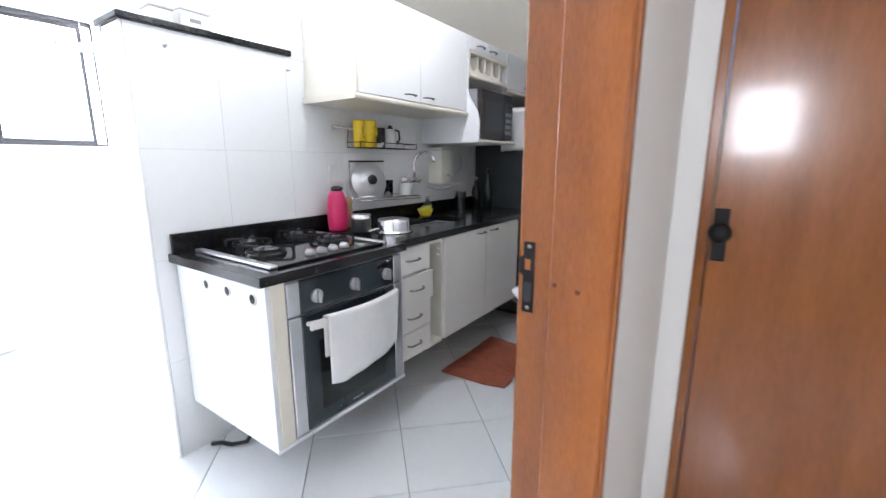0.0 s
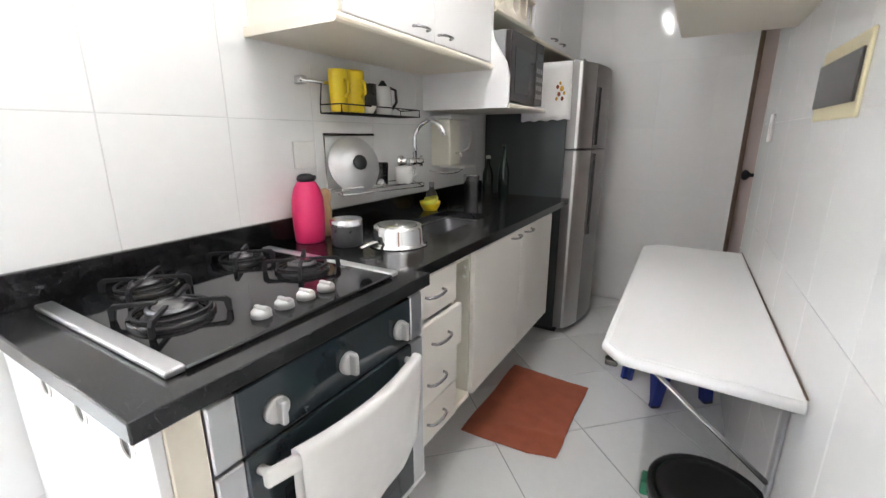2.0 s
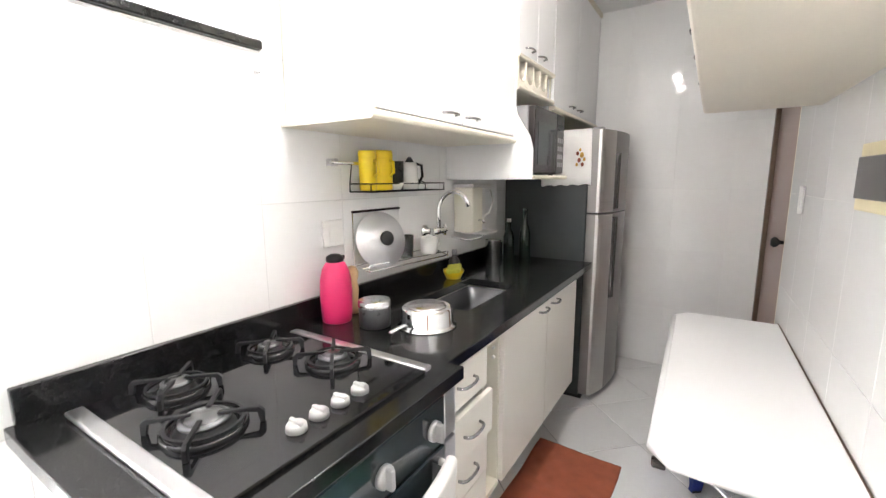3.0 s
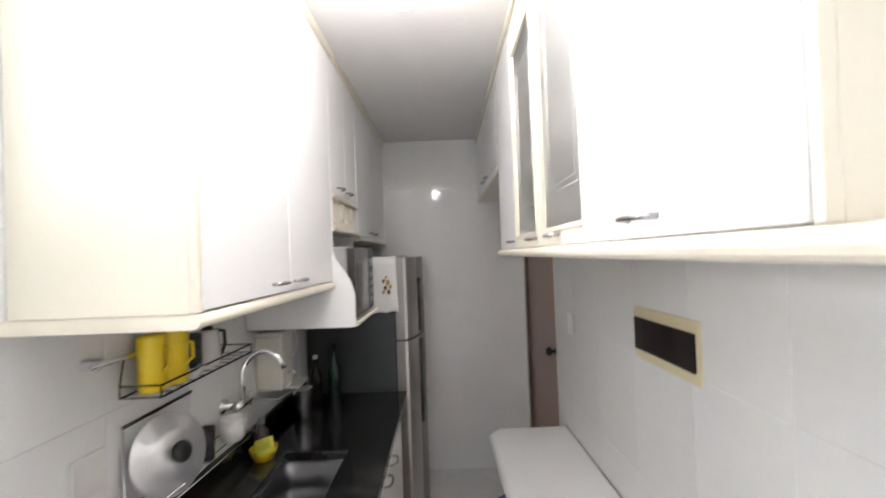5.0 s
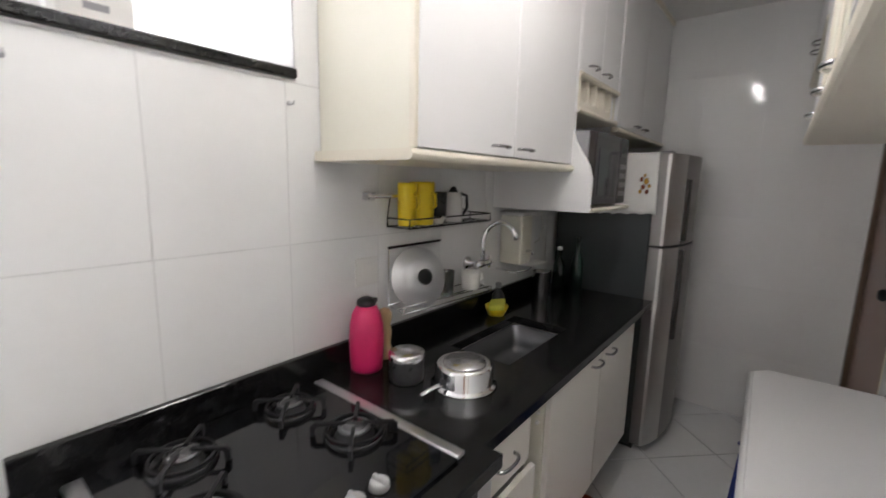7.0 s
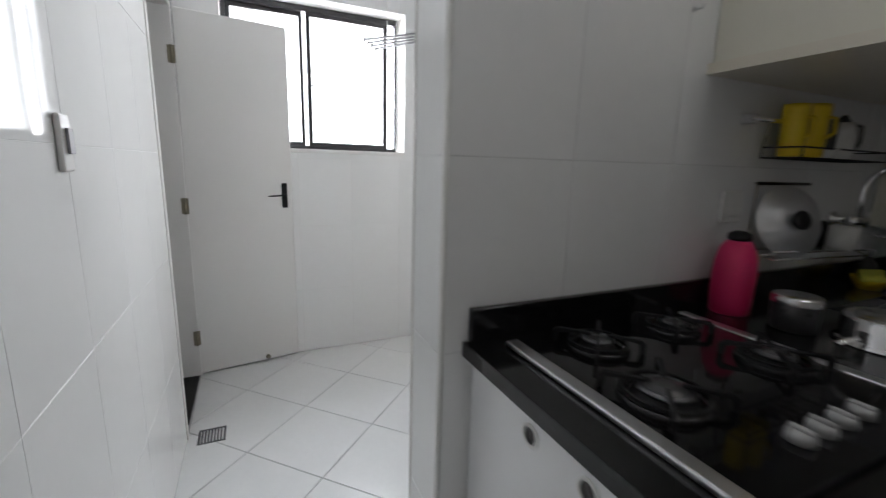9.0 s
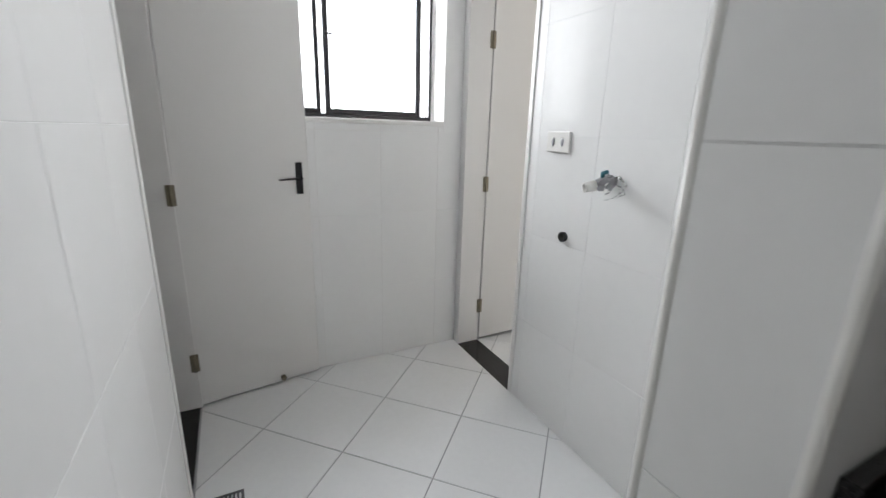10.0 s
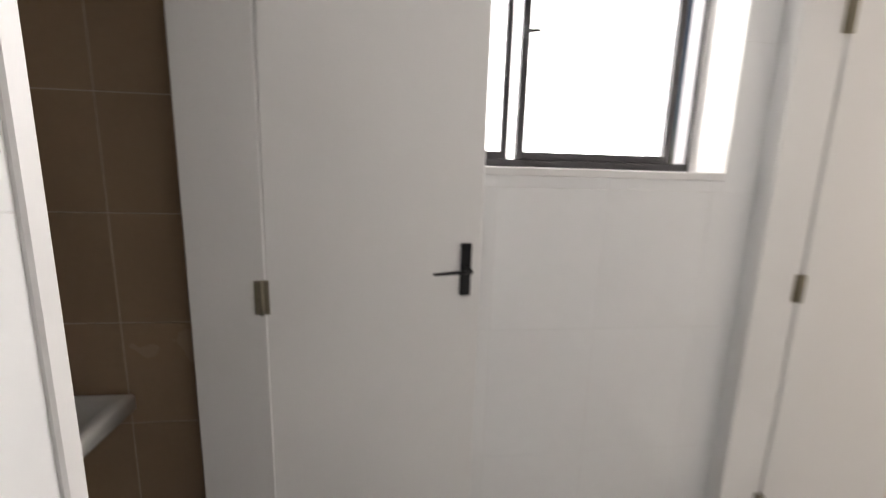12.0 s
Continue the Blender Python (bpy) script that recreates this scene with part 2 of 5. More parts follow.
def box(x0, x1, y0, y1, z0, z1, bevel=0.002, seg=1):
    bm = bmesh.new()
    bmesh.ops.create_cube(bm, size=1)
    for v in bm.verts:
        v.co = Vector(((x0 + x1) / 2 + v.co.x * (x1 - x0), (y0 + y1) / 2 + v.co.y * (y1 - y0), (z0 + z1) / 2 + v.co.z * (z1 - z0)))
    if bevel:
        bevel = min(bevel, 0.45 * min(x1 - x0, y1 - y0, z1 - z0))
        bmesh.ops.bevel(bm, geom=bm.edges[:], offset=bevel, segments=seg, profile=0.5, affect="EDGES")
    return bm


def join(*bms):
    out = bms[0]
    for b in bms[1:]:
        me = bpy.data.meshes.new("tmp")
        b.to_mesh(me)
        out.from_mesh(me)
        bpy.data.meshes.remove(me)
        b.free()
    return out


def moved(bm, m):
    bmesh.ops.transform(bm, matrix=m, verts=bm.verts)
    return bm


def lathe(profile, place=(0, 0, 0), axis="Z", n=28, smooth=True):
    """A turned shape from (radius, height) pairs."""
    bm = bmesh.new()
    rings = []
    for r, h in profile:
        rings.append([bm.verts.new((r * math.cos(2 * math.pi * i / n), r * math.sin(2 * math.pi * i / n), h)) for i in range(n)] if r > 1e-5 else [bm.verts.new((0, 0, h))])
    for a, b in zip(rings, rings[1:]):
        for i in range(n):
            j = (i + 1) % n
            if len(a) == 1 and len(b) > 1:
                bm.faces.new((a[0], b[i], b[j]))
            elif len(b) == 1 and len(a) > 1:
                bm.faces.new((a[i], a[j], b[0]))
            elif len(a) > 1:
                bm.faces.new((a[i], a[j], b[j], b[i]))
    for f in bm.faces:
        f.smooth = smooth
    bmesh.ops.recalc_face_normals(bm, faces=bm.faces)
    turn = {"Z": Matrix(), "X": pose(0, 0, 0, 0, 90, 0), "Y": pose(0, 0, 0, -90, 0, 0), "-X": pose(0, 0, 0, 0, -90, 0), "-Y": pose(0, 0, 0, 90, 0, 0)}[axis]
    return moved(bm, Matrix.Translation(place) @ turn)


def tube(points, radius, n=10, flat=1.0, caps=True):
    """A round bar swept along points."""
    pts = [Vector(p) for p in points]
    bm = bmesh.new()
    rings, up = [], None
    for i, p in enumerate(pts):
        d = (pts[min(i + 1, len(pts) - 1)] - pts[max(i - 1, 0)]).normalized()
        if up is None:
            up = Vector((0, 0, 1)) if abs(d.z) < 0.9 else Vector((1, 0, 0))
        side = d.cross(up).normalized()
        up = side.cross(d).normalized()
        r = radius[i] if isinstance(radius, (list, tuple)) else radius
        rings.append([bm.verts.new(p + r * (math.cos(2 * math.pi * k / n) * side + flat * math.sin(2 * math.pi * k / n) * up)) for k in range(n)])
    for a, b in zip(rings, rings[1:]):
        for k in range(n):
            bm.faces.new((a[k], a[(k + 1) % n], b[(k + 1) % n], b[k])).smooth = True
    if caps:
        bm.faces.new(rings[0])
        bm.faces.new(rings[-1])
    bmesh.ops.recalc_face_normals(bm, faces=bm.faces)
    return bm


def prism(outline, lo, hi, axis="Z", bevel=0.0, seg=1):
    """An outline of 2D points pulled from lo to hi along an axis. X: points are (y, z), Y: (x, z), Z: (x, y)."""
    def at(p, h):
        return {"Z": (p[0], p[1], h), "X": (h, p[0], p[1]), "Y": (p[0], h, p[1])}[axis]
    bm = bmesh.new()
    a, b = [bm.verts.new(at(p, lo)) for p in outline], [bm.verts.new(at(p, hi)) for p in outline]
    bm.faces.new(a)
    bm.faces.new(b)
    for i in range(len(a)):
        j = (i + 1) % len(a)
        bm.faces.new((a[i], a[j], b[j], b[i]))
    bmesh.ops.recalc_face_normals(bm, faces=bm.faces)
    if bevel:
        bmesh.ops.bevel(bm, geom=bm.edges[:], offset=bevel, segments=seg, profile=0.5, affect="EDGES")
    return bm


def sheet(corner, nu, nv, fn, thick):
    """A cloth: a grid of points fn(u, v), thickened."""
    bm = bmesh.new()
    grid = [[bm.verts.new(fn(i / nu, j / nv)) for j in range(nv + 1)] for i in range(nu + 1)]
    for i in range(nu):
        for j in range(nv):
            bm.faces.new((grid[i][j], grid[i + 1][j], grid[i + 1][j + 1], grid[i][j + 1])).smooth = True
    bmesh.ops.recalc_face_normals(bm, faces=bm.faces)
    bmesh.ops.solidify(bm, geom=bm.faces[:], thickness=thick)
    return bm


def thing(name, place, label, category, group="", kind=""):
    ob = new(name)
    ob.location, ob.empty_display_size = place, 0.05
    return tagged(ob, label, category, group, kind)


def mesh_of(name, bm, mat):
    me = bpy.data.meshes.new(name)
    bm.to_mesh(me)
    bm.free()
    me.materials.append(mat)
    return me


def part(name, bm, mat, parent, label=""):
    ob = new(name, mesh_of(name, bm, mat))
    ob.parent = parent
    ob.matrix_parent_inverse = Matrix.Translation(-Vector(parent.location))
    return tagged(ob, label)


def solo(name, bm, mat, label, category, group="", kind=""):
    return tagged(new(name, mesh_of(name, bm, mat)), label, category, group, kind)


def structure(name, bm, mat, label, category="wall"):
    return solo(name, bm, mat, label, category, kind="structure")


def handle(y, z, x, out, parent, span=0.075, axis="Y"):
    """A bowed cabinet pull on two feet; out: +1 or -1 along x."""
    bow = [(-0.5, 0.0), (-0.47, 0.014), (-0.36, 0.022), (-0.15, 0.026), (0.15, 0.026), (0.36, 0.022), (0.47, 0.014), (0.5, 0.0)]
    if axis == "Y":
        pts = [(x + out * d, y + u * span, z) for u, d in bow]
    else:
        pts = [(x + out * d, y, z + u * span) for u, d in bow]
    return part("handle", tube(pts, 0.0048, 8), M_HANDLE, parent, "bowed chrome handle")


# ---- structure: floor, walls, ceiling ----
floor = structure("floor", box(-4.6, 1.6, -1.8, 4.4, -0.15, -0.003, 0), M_GROUT_FLOOR, "white diagonal ceramic tile floor with grey joints", "floor")
ceiling = structure("ceiling", box(-4.2, 1.6, -1.8, 4.4, ZC, ZC + 0.12, 0), M_CEIL, "plain white painted ceiling", "ceiling")

JD = 0.0013                            # depth of the wall joints
wall_west = structure("wall_west", join(box(XW + JD, XL - JD, YE + JD, 1.49, -0.01, 1.785, 0), box(XW + JD, XL - JD, 1.49, YN + 0.15, -0.01, ZC + 0.01, 0)), M_GROUT, "white tiled half wall with sink counter along it")
wall_north = structure("wall_north", box(XL - JD, XR + JD, YN + JD, YN + 0.15, -0.01, ZC + 0.01, 0), M_GROUT_LIGHT, "white tiled end wall of the kitchen")
E0, E1 = XR + JD, -0.020


def east_run(y0, y1, z0=-0.01):
    return prism([(E1, y0), (xr(y0) + JD, y0), (xr(y1) + JD, y1), (E1, y1)], z0, ZC + 0.01, "Z")


wall_east = structure("wall_east", join(prism([(E1, 0.86), (-0.184, 0.86), (xr(1.35) + JD, 1.35), (E1, 1.35)], -0.01, ZC + 0.01, "Z"), east_run(1.35, 3.255), east_run(4.07, YN + 0.15), east_run(3.255, 4.07, 2.08),
                                        box(E0, E1, YB, 0.08, -0.01, ZC + 0.01, 0), box(E0, E1, 0.08, 0.86, 2.13, ZC + 0.01, 0)), M_PLASTER, "white wall between kitchen and hall")
wall_south = structure("wall_south", join(box(-3.05, E0, YB, YS - JD, -0.01, ZC + 0.01, 0), box(-3.76, -3.05, YB, YS - JD, 2.12, ZC + 0.01, 0), box(-4.05, -3.76, YB, YS - JD, -0.01, ZC + 0.01, 0)), M_GROUT_LIGHT, "white tiled passage wall with bathroom doorway")
wall_laundry = structure("wall_laundry", join(box(-3.21, XW + JD, YR + JD, 1.68, -0.01, ZC + 0.01, 0), box(-3.83, -3.21, YR + JD, 1.68, 2.11, ZC + 0.01, 0), box(-4.05, -3.83, YR + JD, 1.68, -0.01, ZC + 0.01, 0)), M_GROUT_LIGHT, "white tiled laundry wall with water taps")
WY0, WY1, WZ0, WZ1 = 0.30, 1.425, 1.39, 2.30
wall_window = structure("wall_window", join(box(-4.11, XF - JD, YS - JD, WY0, -0.01, ZC + 0.01, 0), box(-4.11, XF - JD, WY1, YR + JD, -0.01, ZC + 0.01, 0), box(-4.11, XF - JD, WY0, WY1, -0.01, WZ0, 0), box(-4.11, XF - JD, WY0, WY1, WZ1, ZC + 0.01, 0)), M_PLASTER, "white tiled laundry wall under the window")
# hall with a closed wooden door, bathroom, back room
HD = 1.53                              # hall's end wall
wall_hall = structure("wall_hall", join(box(E1, 0.049, HD, HD + 0.13, -0.01, ZC + 0.01, 0), box(0.839, 1.5, HD, HD + 0.13, -0.01, ZC + 0.01, 0), box(0.049, 0.839, HD, HD + 0.13, 2.1, ZC + 0.01, 0)), M_PLASTER, "white painted hall wall around a wooden door")
structure("wall_hall_side", box(1.4, 1.5, -1.7, HD, -0.01, ZC + 0.01, 0), M_PLASTER, "plain white painted hall wall")
structure("wall_hall_back", join(box(E1, 0.02, -1.8, -1.7, -0.01, ZC + 0.01, 0), box(0.46, 1.4, -1.8, -1.7, -0.01, ZC + 0.01, 0), box(0.02, 0.46, -1.8, -1.7, -0.01, 1.35, 0), box(0.02, 0.46, -1.8, -1.7, 1.9, ZC + 0.01, 0)), M_PLASTER, "plain white painted hall wall")
structure("wall_hall_west", box(E0, E1, -1.8, YB, -0.01, ZC + 0.01, 0), M_PLASTER, "plain white painted hall wall")
wall_bath = structure("wall_bath", join(box(-4.05, -3.8722, -1.7, YB, -0.01, ZC + 0.01, 0), box(-4.05, -2.5, -1.8, -1.7, -0.01, ZC + 0.01, 0), box(-2.6, -2.5, -1.7, YB, -0.01, ZC + 0.01, 0)), M_GROUT_BROWN, "brown tiled bathroom wall")
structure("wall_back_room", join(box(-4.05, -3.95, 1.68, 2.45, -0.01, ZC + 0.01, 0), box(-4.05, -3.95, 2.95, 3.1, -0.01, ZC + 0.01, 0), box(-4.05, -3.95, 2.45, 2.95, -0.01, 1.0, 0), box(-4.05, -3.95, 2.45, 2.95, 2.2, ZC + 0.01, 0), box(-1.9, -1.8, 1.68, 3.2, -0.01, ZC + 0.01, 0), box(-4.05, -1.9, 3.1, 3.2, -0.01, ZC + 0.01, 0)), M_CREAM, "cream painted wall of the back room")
for cx in (XW + 0.003, XL - 0.003):
    structure("trim", lathe([(0, 0), (0.0075, 0), (0.0075, 1.783), (0, 1.783)], (cx, YE + 0.003, 0.001), n=14), M_CERAMIC, "rounded white edge trim on the half wall", "trim")
structure("coping", join(box(XW - 0.02, XL + 0.02, YE - 0.014, 1.487, 1.787, 1.812, 0.004)), M_GRANITE, "black granite coping on the half wall", "coping")

# ---- doors and windows ----


def lining(name, x0, x1, y0, y1, z1, across, mat, label, t=0.028, proud=0.006):
    """A door lining in an opening; across: the axis along which one walks through it."""
    ob = thing(name, ((x0 + x1) / 2, (y0 + y1) / 2, 0), label, "door frame", kind="structure")
    p = proud
    if across == "Y":
        part("jamb", box(x0, x0 + t, y0 - p, y1 + p, 0.0, z1, 0.003), mat, ob)
        part("jamb", box(x1 - t, x1, y0 - p, y1 + p, 0.0, z1, 0.003), mat, ob)
        part("head", box(x0 + t, x1 - t, y0 - p, y1 + p, z1 - t, z1, 0.003), mat, ob)
    else:
        part("jamb", box(x0 - p, x1 + p, y0, y0 + t, 0.0, z1, 0.004), mat, ob)
        part("jamb", box(x0 - p, x1 + p, y1 - t, y1, 0.0, z1, 0.004), mat, ob)
        part("head", box(x0 - p, x1 + p, y0 + t, y1 - t, z1 - t, z1, 0.003), mat, ob)
    return ob


def hinge(place, turn, parent):
    h = join(box(-0.018, -0.001, -0.002, 0.002, -0.045, 0.045, 0.0008), box(0.001, 0.018, -0.002, 0.002, -0.045, 0.045, 0.0008), lathe([(0, -0.046), (0.006, -0.046), (0.006, 0.046), (0, 0.046)], (0, -0.004, 0), n=10),
             *[lathe([(0.004, 0), (0, 0.0015)], (sx, -0.002, z), "-Y", 8) for sx in (-0.01, 0.01) for z in (-0.028, 0.0, 0.028)])
    return part("hinge", moved(h, Matrix.Translation(place) @ pose(0, 0, 0, 0, 0, turn)), M_BRASS, parent, "aged brass hinge")


# kitchen doorway from the hall: orange varnished lining with its strike plate
df = lining("door_frame_kitchen", -0.188, -0.016, 0.052, 0.86, 2.13, "X", M_WOOD, "orange varnished wooden door frame without its door", 0.03)
part("rebate", box(-0.128, -0.018, 0.822, 0.831, 0, 2.09, 0.003, 2), M_WOOD, df)
strike = part("strike_plate", prism([(-0.183, 1.000), (-0.160, 1.000), (-0.160, 1.138), (-0.183, 1.138), (-0.183, 1.112), (-0.191, 1.106), (-0.191, 1.078), (-0.183, 1.072)], 0.8280, 0.8298, "Y", 0.0005), M_STRIKE, df, "dark metal strike plate")
part("latch_recess", box(-0.179, -0.168, 0.8272, 0.8279, 1.084, 1.105, 0.0003), M_WOOD, strike)
# black patch on the uncut plate for the darkness in the bolt hole
part("bolt_recess", box(-0.180, -0.165, 0.8272, 0.8279, 1.022, 1.060, 0.0003), M_BLACK, strike)
for sz in (1.009, 1.129):
    part("screw", lathe([(0.004, 0), (0.003, 0.0012), (0, 0.0014)], (-0.1715, 0.8279, sz), "-Y", 10), M_BRASS, strike)
for sx, sz in ((-0.118, 1.065), (-0.075, 1.058)):
    part("plugged_hole", lathe([(0.005, 0), (0.004, 0.0012), (0, 0.0012)], (sx, 0.8222, sz), "-Y", 10), M_PLUG, df, "dark filler in an old screw hole")
# closed hall door
dh = thing("door_hall", (0.44, HD, 0), "closed varnished brown wooden door in the hall wall", "door", kind="structure")
for x0 in (0.050, 0.810):
    part("jamb", box(x0, x0 + 0.028, HD - 0.006, HD + 0.12, 0, 2.099, 0.003), M_WOODHALL, dh)
part("head", box(0.078, 0.810, HD - 0.006, HD + 0.12, 2.07, 2.099, 0.003), M_WOODHALL, dh)
leaf = part("leaf", box(0.081, 0.807, HD + 0.002, HD + 0.037, 0.006, 2.067, 0.003), M_WOODHALL, dh)
part("escutcheon", box(0.088, 0.124, HD - 0.004, HD + 0.0017, 1.003, 1.155, 0.002), M_IRON, leaf, "dark iron escutcheon plate")
part("knob", lathe([(0, 0), (0.016, 0), (0.014, 0.012), (0.026, 0.024), (0.029, 0.034), (0.02, 0.045), (0, 0.047)], (0.106, HD - 0.004, 1.09), "-Y", 20), M_IRON, leaf, "dark iron knob")
# brown door at the end of the table wall
db = thing("door_end", (-0.1, 3.6, 0), "brown wooden door with dark knob beside the end wall", "door", kind="structure")
leaf = part("leaf", box(-0.215, -0.178, 3.293, 4.035, 0.006, 2.05, 0.003), M_BROWNW, db)
part("jamb", box(-0.232, -0.01, 3.258, 3.290, 0, 2.078, 0.003), M_CREAMPL, db, "cream painted jamb")
part("jamb", box(-0.238, -0.01, 4.038, 4.068, 0, 2.078, 0.003), M_PIPE, db, "dark brown jamb")
part("head", box(-0.232, -0.01, 3.290, 4.038, 2.052, 2.078, 0.003), M_BROWNW, db)
part("knob", lathe([(0, 0), (0.024, 0), (0.022, 0.006), (0.009, 0.010), (0.010, 0.028), (0.024, 0.040), (0.027, 0.052), (0.018, 0.064), (0, 0.066)], (-0.215, 3.335, 1.085), "-X", 20), M_IRON, leaf, "dark round knob")

# bathroom door, standing open
lining("door_frame_bathroom", -3.757, -3.05, YB, YS, 2.12, "Y", M_DOORWHITE, "white painted bathroom door frame")
structure("threshold_bathroom", box(-3.729, -3.078, YB, YS - 0.008, -0.003, 0.003, 0.001), M_GRANITE, "black granite door threshold", "threshold")
d1 = thing("door_bathroom", (-3.73, 0.055, 0), "white flush door standing open by the laundry window", "door", kind="structure")
T1 = Matrix.Translation((-3.729, 0.062, 0)) @ pose(0, 0, 0, 0, 0, 9.6)
leaf = part("leaf", moved(prism([(0.003, 0.012), (0.60, 0.012), (0.60, 2.095), (0.022, 2.095)], -0.030, 0.0, "X", 0.003), T1), M_DOORWHITE, d1)
part("handle_plate", moved(box(0.0005, 0.008, 0.535, 0.568, 1.02, 1.175, 0.003), T1), M_IRON, leaf, "matt black handle plate")
part("lever", moved(join(tube([(0.008, 0.552, 1.10), (0.045, 0.552, 1.10)], 0.008), tube([(0.045, 0.556, 1.10), (0.046, 0.50, 1.099), (0.044, 0.445, 1.096)], [0.008, 0.007, 0.005], 10, 0.7)), T1), M_IRON, leaf, "matt black lever")
part("door_stop", moved(lathe([(0, 0), (0.014, 0), (0.014, 0.018), (0.010, 0.024), (0, 0.024)], (0.001, 0.40, 0.035), "X", 14), T1), M_BRASS, leaf, "small metal foot")
for z in (0.245, 1.045, 1.855):
    hinge((-3.727, 0.066, z), 95, d1)
# door to the back room, standing open into it
lining("door_frame_back_room", -3.83, -3.208, YR, 1.68, 2.11, "Y", M_DOORWHITE, "white painted back room door frame")
structure("threshold_back_room", box(-3.80, -3.238, YR - 0.004, 1.684, -0.003, 0.003, 0.001), M_GRANITE, "black granite door threshold", "threshold")
d2 = thing("door_back_room", (-3.8, 1.69, 0), "cream white flush door open into the back room", "door", kind="structure")
T2 = Matrix.Translation((-3.798, 1.692, 0)) @ pose(0, 0, 0, 0, 0, 2)
part("leaf", moved(box(-0.032, 0, 0, 0.55, 0.014, 2.075, 0.003), T2), M_DOORWHITE, d2)
for z in (0.248, 1.04, 1.84):
    hinge((-3.797, 1.683, z), 88, d2)

# sliding laundry window
win = thing("window_1", (-4.0, 0.9, WZ0), "dark bronze aluminium sliding window, bright sky outside", "window", kind="structure")
fx0, fx1 = -4.085, -4.025
fy1 = WY1 - 0.012
part("window_frame", join(box(fx0, fx1, WY0, fy1, WZ0 + 0.002, WZ0 + 0.030, 0.003), box(fx0, fx1, WY0, fy1, WZ1 - 0.035, WZ1 - 0.002, 0.003), box(fx0, fx1, WY0, WY0 + 0.03, WZ0 + 0.03, WZ1 - 0.035, 0.003), box(fx0, fx1, fy1 - 0.016, fy1, WZ0 + 0.03, WZ1 - 0.035, 0.003)), M_WINFRAME, win)


def sash(y0, y1, x, stile):
    s = part("sash", join(box(x - 0.012, x + 0.012, y0, y0 + stile, WZ0 + 0.03, WZ1 - 0.035, 0.002), box(x - 0.012, x + 0.012, y1 - stile, y1, WZ0 + 0.03, WZ1 - 0.035, 0.002),
                           box(x - 0.012, x + 0.012, y0 + stile, y1 - stile, WZ0 + 0.03, WZ0 + 0.055, 0.002), box(x - 0.012, x + 0.012, y0 + stile, y1 - stile, WZ1 - 0.06, WZ1 - 0.035, 0.002)), M_WINFRAME, win)
    g = part("pane", box(x - 0.002, x + 0.002, y0 + stile, y1 - stile, WZ0 + 0.055, WZ1 - 0.06, 0), G_PANE, s)
    g.visible_shadow = False
    return s


sash(0.33, 0.775, -4.068, 0.022)
s2 = sash(0.795, 1.345, -4.040, 0.028)
part("catch", join(box(-4.027, -4.015, 0.802, 0.816, 1.79, 1.83, 0.002), tube([(-4.018, 0.81, 1.81), (-4.008, 0.85, 1.812)], 0.005, 8)), M_WINFRAME, s2)
structure("backdrop", box(-4.87, -4.85, -1.0, 1.75, 0.6, 3.6, 0), M_SKYGLOW, "bright white sky outside the laundry window", "sky")
structure("window_sill", box(-4.023, XF + 0.004, WY0, WY1, WZ0 - 0.022, WZ0 + 0.004, 0.003), M_DOORWHITE, "white painted window sill", "sill")

# ---- kitchen: worktop, sink, base units ----
worktop = thing("worktop", (XL, 2.0, CT), "black granite worktop with upstand, sink and stove cutout", "worktop")
SX0, SX1, SY0, SY1 = -1.575, -1.325, 2.0, 2.48
CX0, CX1, CY0, CY1 = -1.66, -1.20, 0.98, 1.46


def slab_of(xs, ys, inside, z0, z1):
    """One flat slab from the cells of a grid that lie inside."""
    bm = bmesh.new()
    cells = {(i, j) for i in range(len(xs) - 1) for j in range(len(ys) - 1) if inside((xs[i] + xs[i + 1]) / 2, (ys[j] + ys[j + 1]) / 2)}
    vs = {}

    def vert(i, j, z):
        if (i, j, z) not in vs:
            vs[i, j, z] = bm.verts.new((xs[i], ys[j], z))
        return vs[i, j, z]
    for i, j in cells:
        quad = ((i, j), (i + 1, j), (i + 1, j + 1), (i, j + 1))
        for z in (z0, z1):
            bm.faces.new([vert(*q, z) for q in quad])
        for a, b, nb in ((0, 1, (i, j - 1)), (1, 2, (i + 1, j)), (2, 3, (i, j + 1)), (3, 0, (i - 1, j))):
            if nb not in cells:
                bm.faces.new([vert(*quad[a], z0), vert(*quad[b], z0), vert(*quad[b], z1), vert(*quad[a], z1)])
    bmesh.ops.recalc_face_normals(bm, faces=bm.faces)
    rim = [e for e in bm.edges if len(e.link_faces) == 2 and e.calc_face_angle() > 1]
    bmesh.ops.bevel(bm, geom=rim, offset=0.003, segments=2, profile=0.5, affect="EDGES")
    return bm


def on_slab(x, y):
    hob_hole = CX0 < x < CX1 and CY0 < y < CY1
    sink_hole = SX0 < x < SX1 and SY0 < y < SY1
    return not hob_hole and not sink_hole and (x < -1.148 or y < 1.575)


slab = part("slab", slab_of([XL + 0.001, CX0, SX0, SX1, CX1, -1.148, -1.098], [0.835, CY0, CY1, 1.575, SY0, SY1, 3.215], on_slab, CT - 0.036, CT), M_GRANITE, worktop)
part("upstand", box(XL + 0.001, XL + 0.021, 0.85, 3.215, CT + 0.0005, 0.995, 0.002), M_GRANITE, worktop)
basin = thing("sink", (-1.45, 2.24, CT - 0.16), "brushed steel undermounted kitchen sink basin", "sink")
bm = box(SX0 - 0.004, SX1 + 0.004, SY0 - 0.004, SY1 + 0.004, CT - 0.17, CT - 0.004, 0.035, 4)
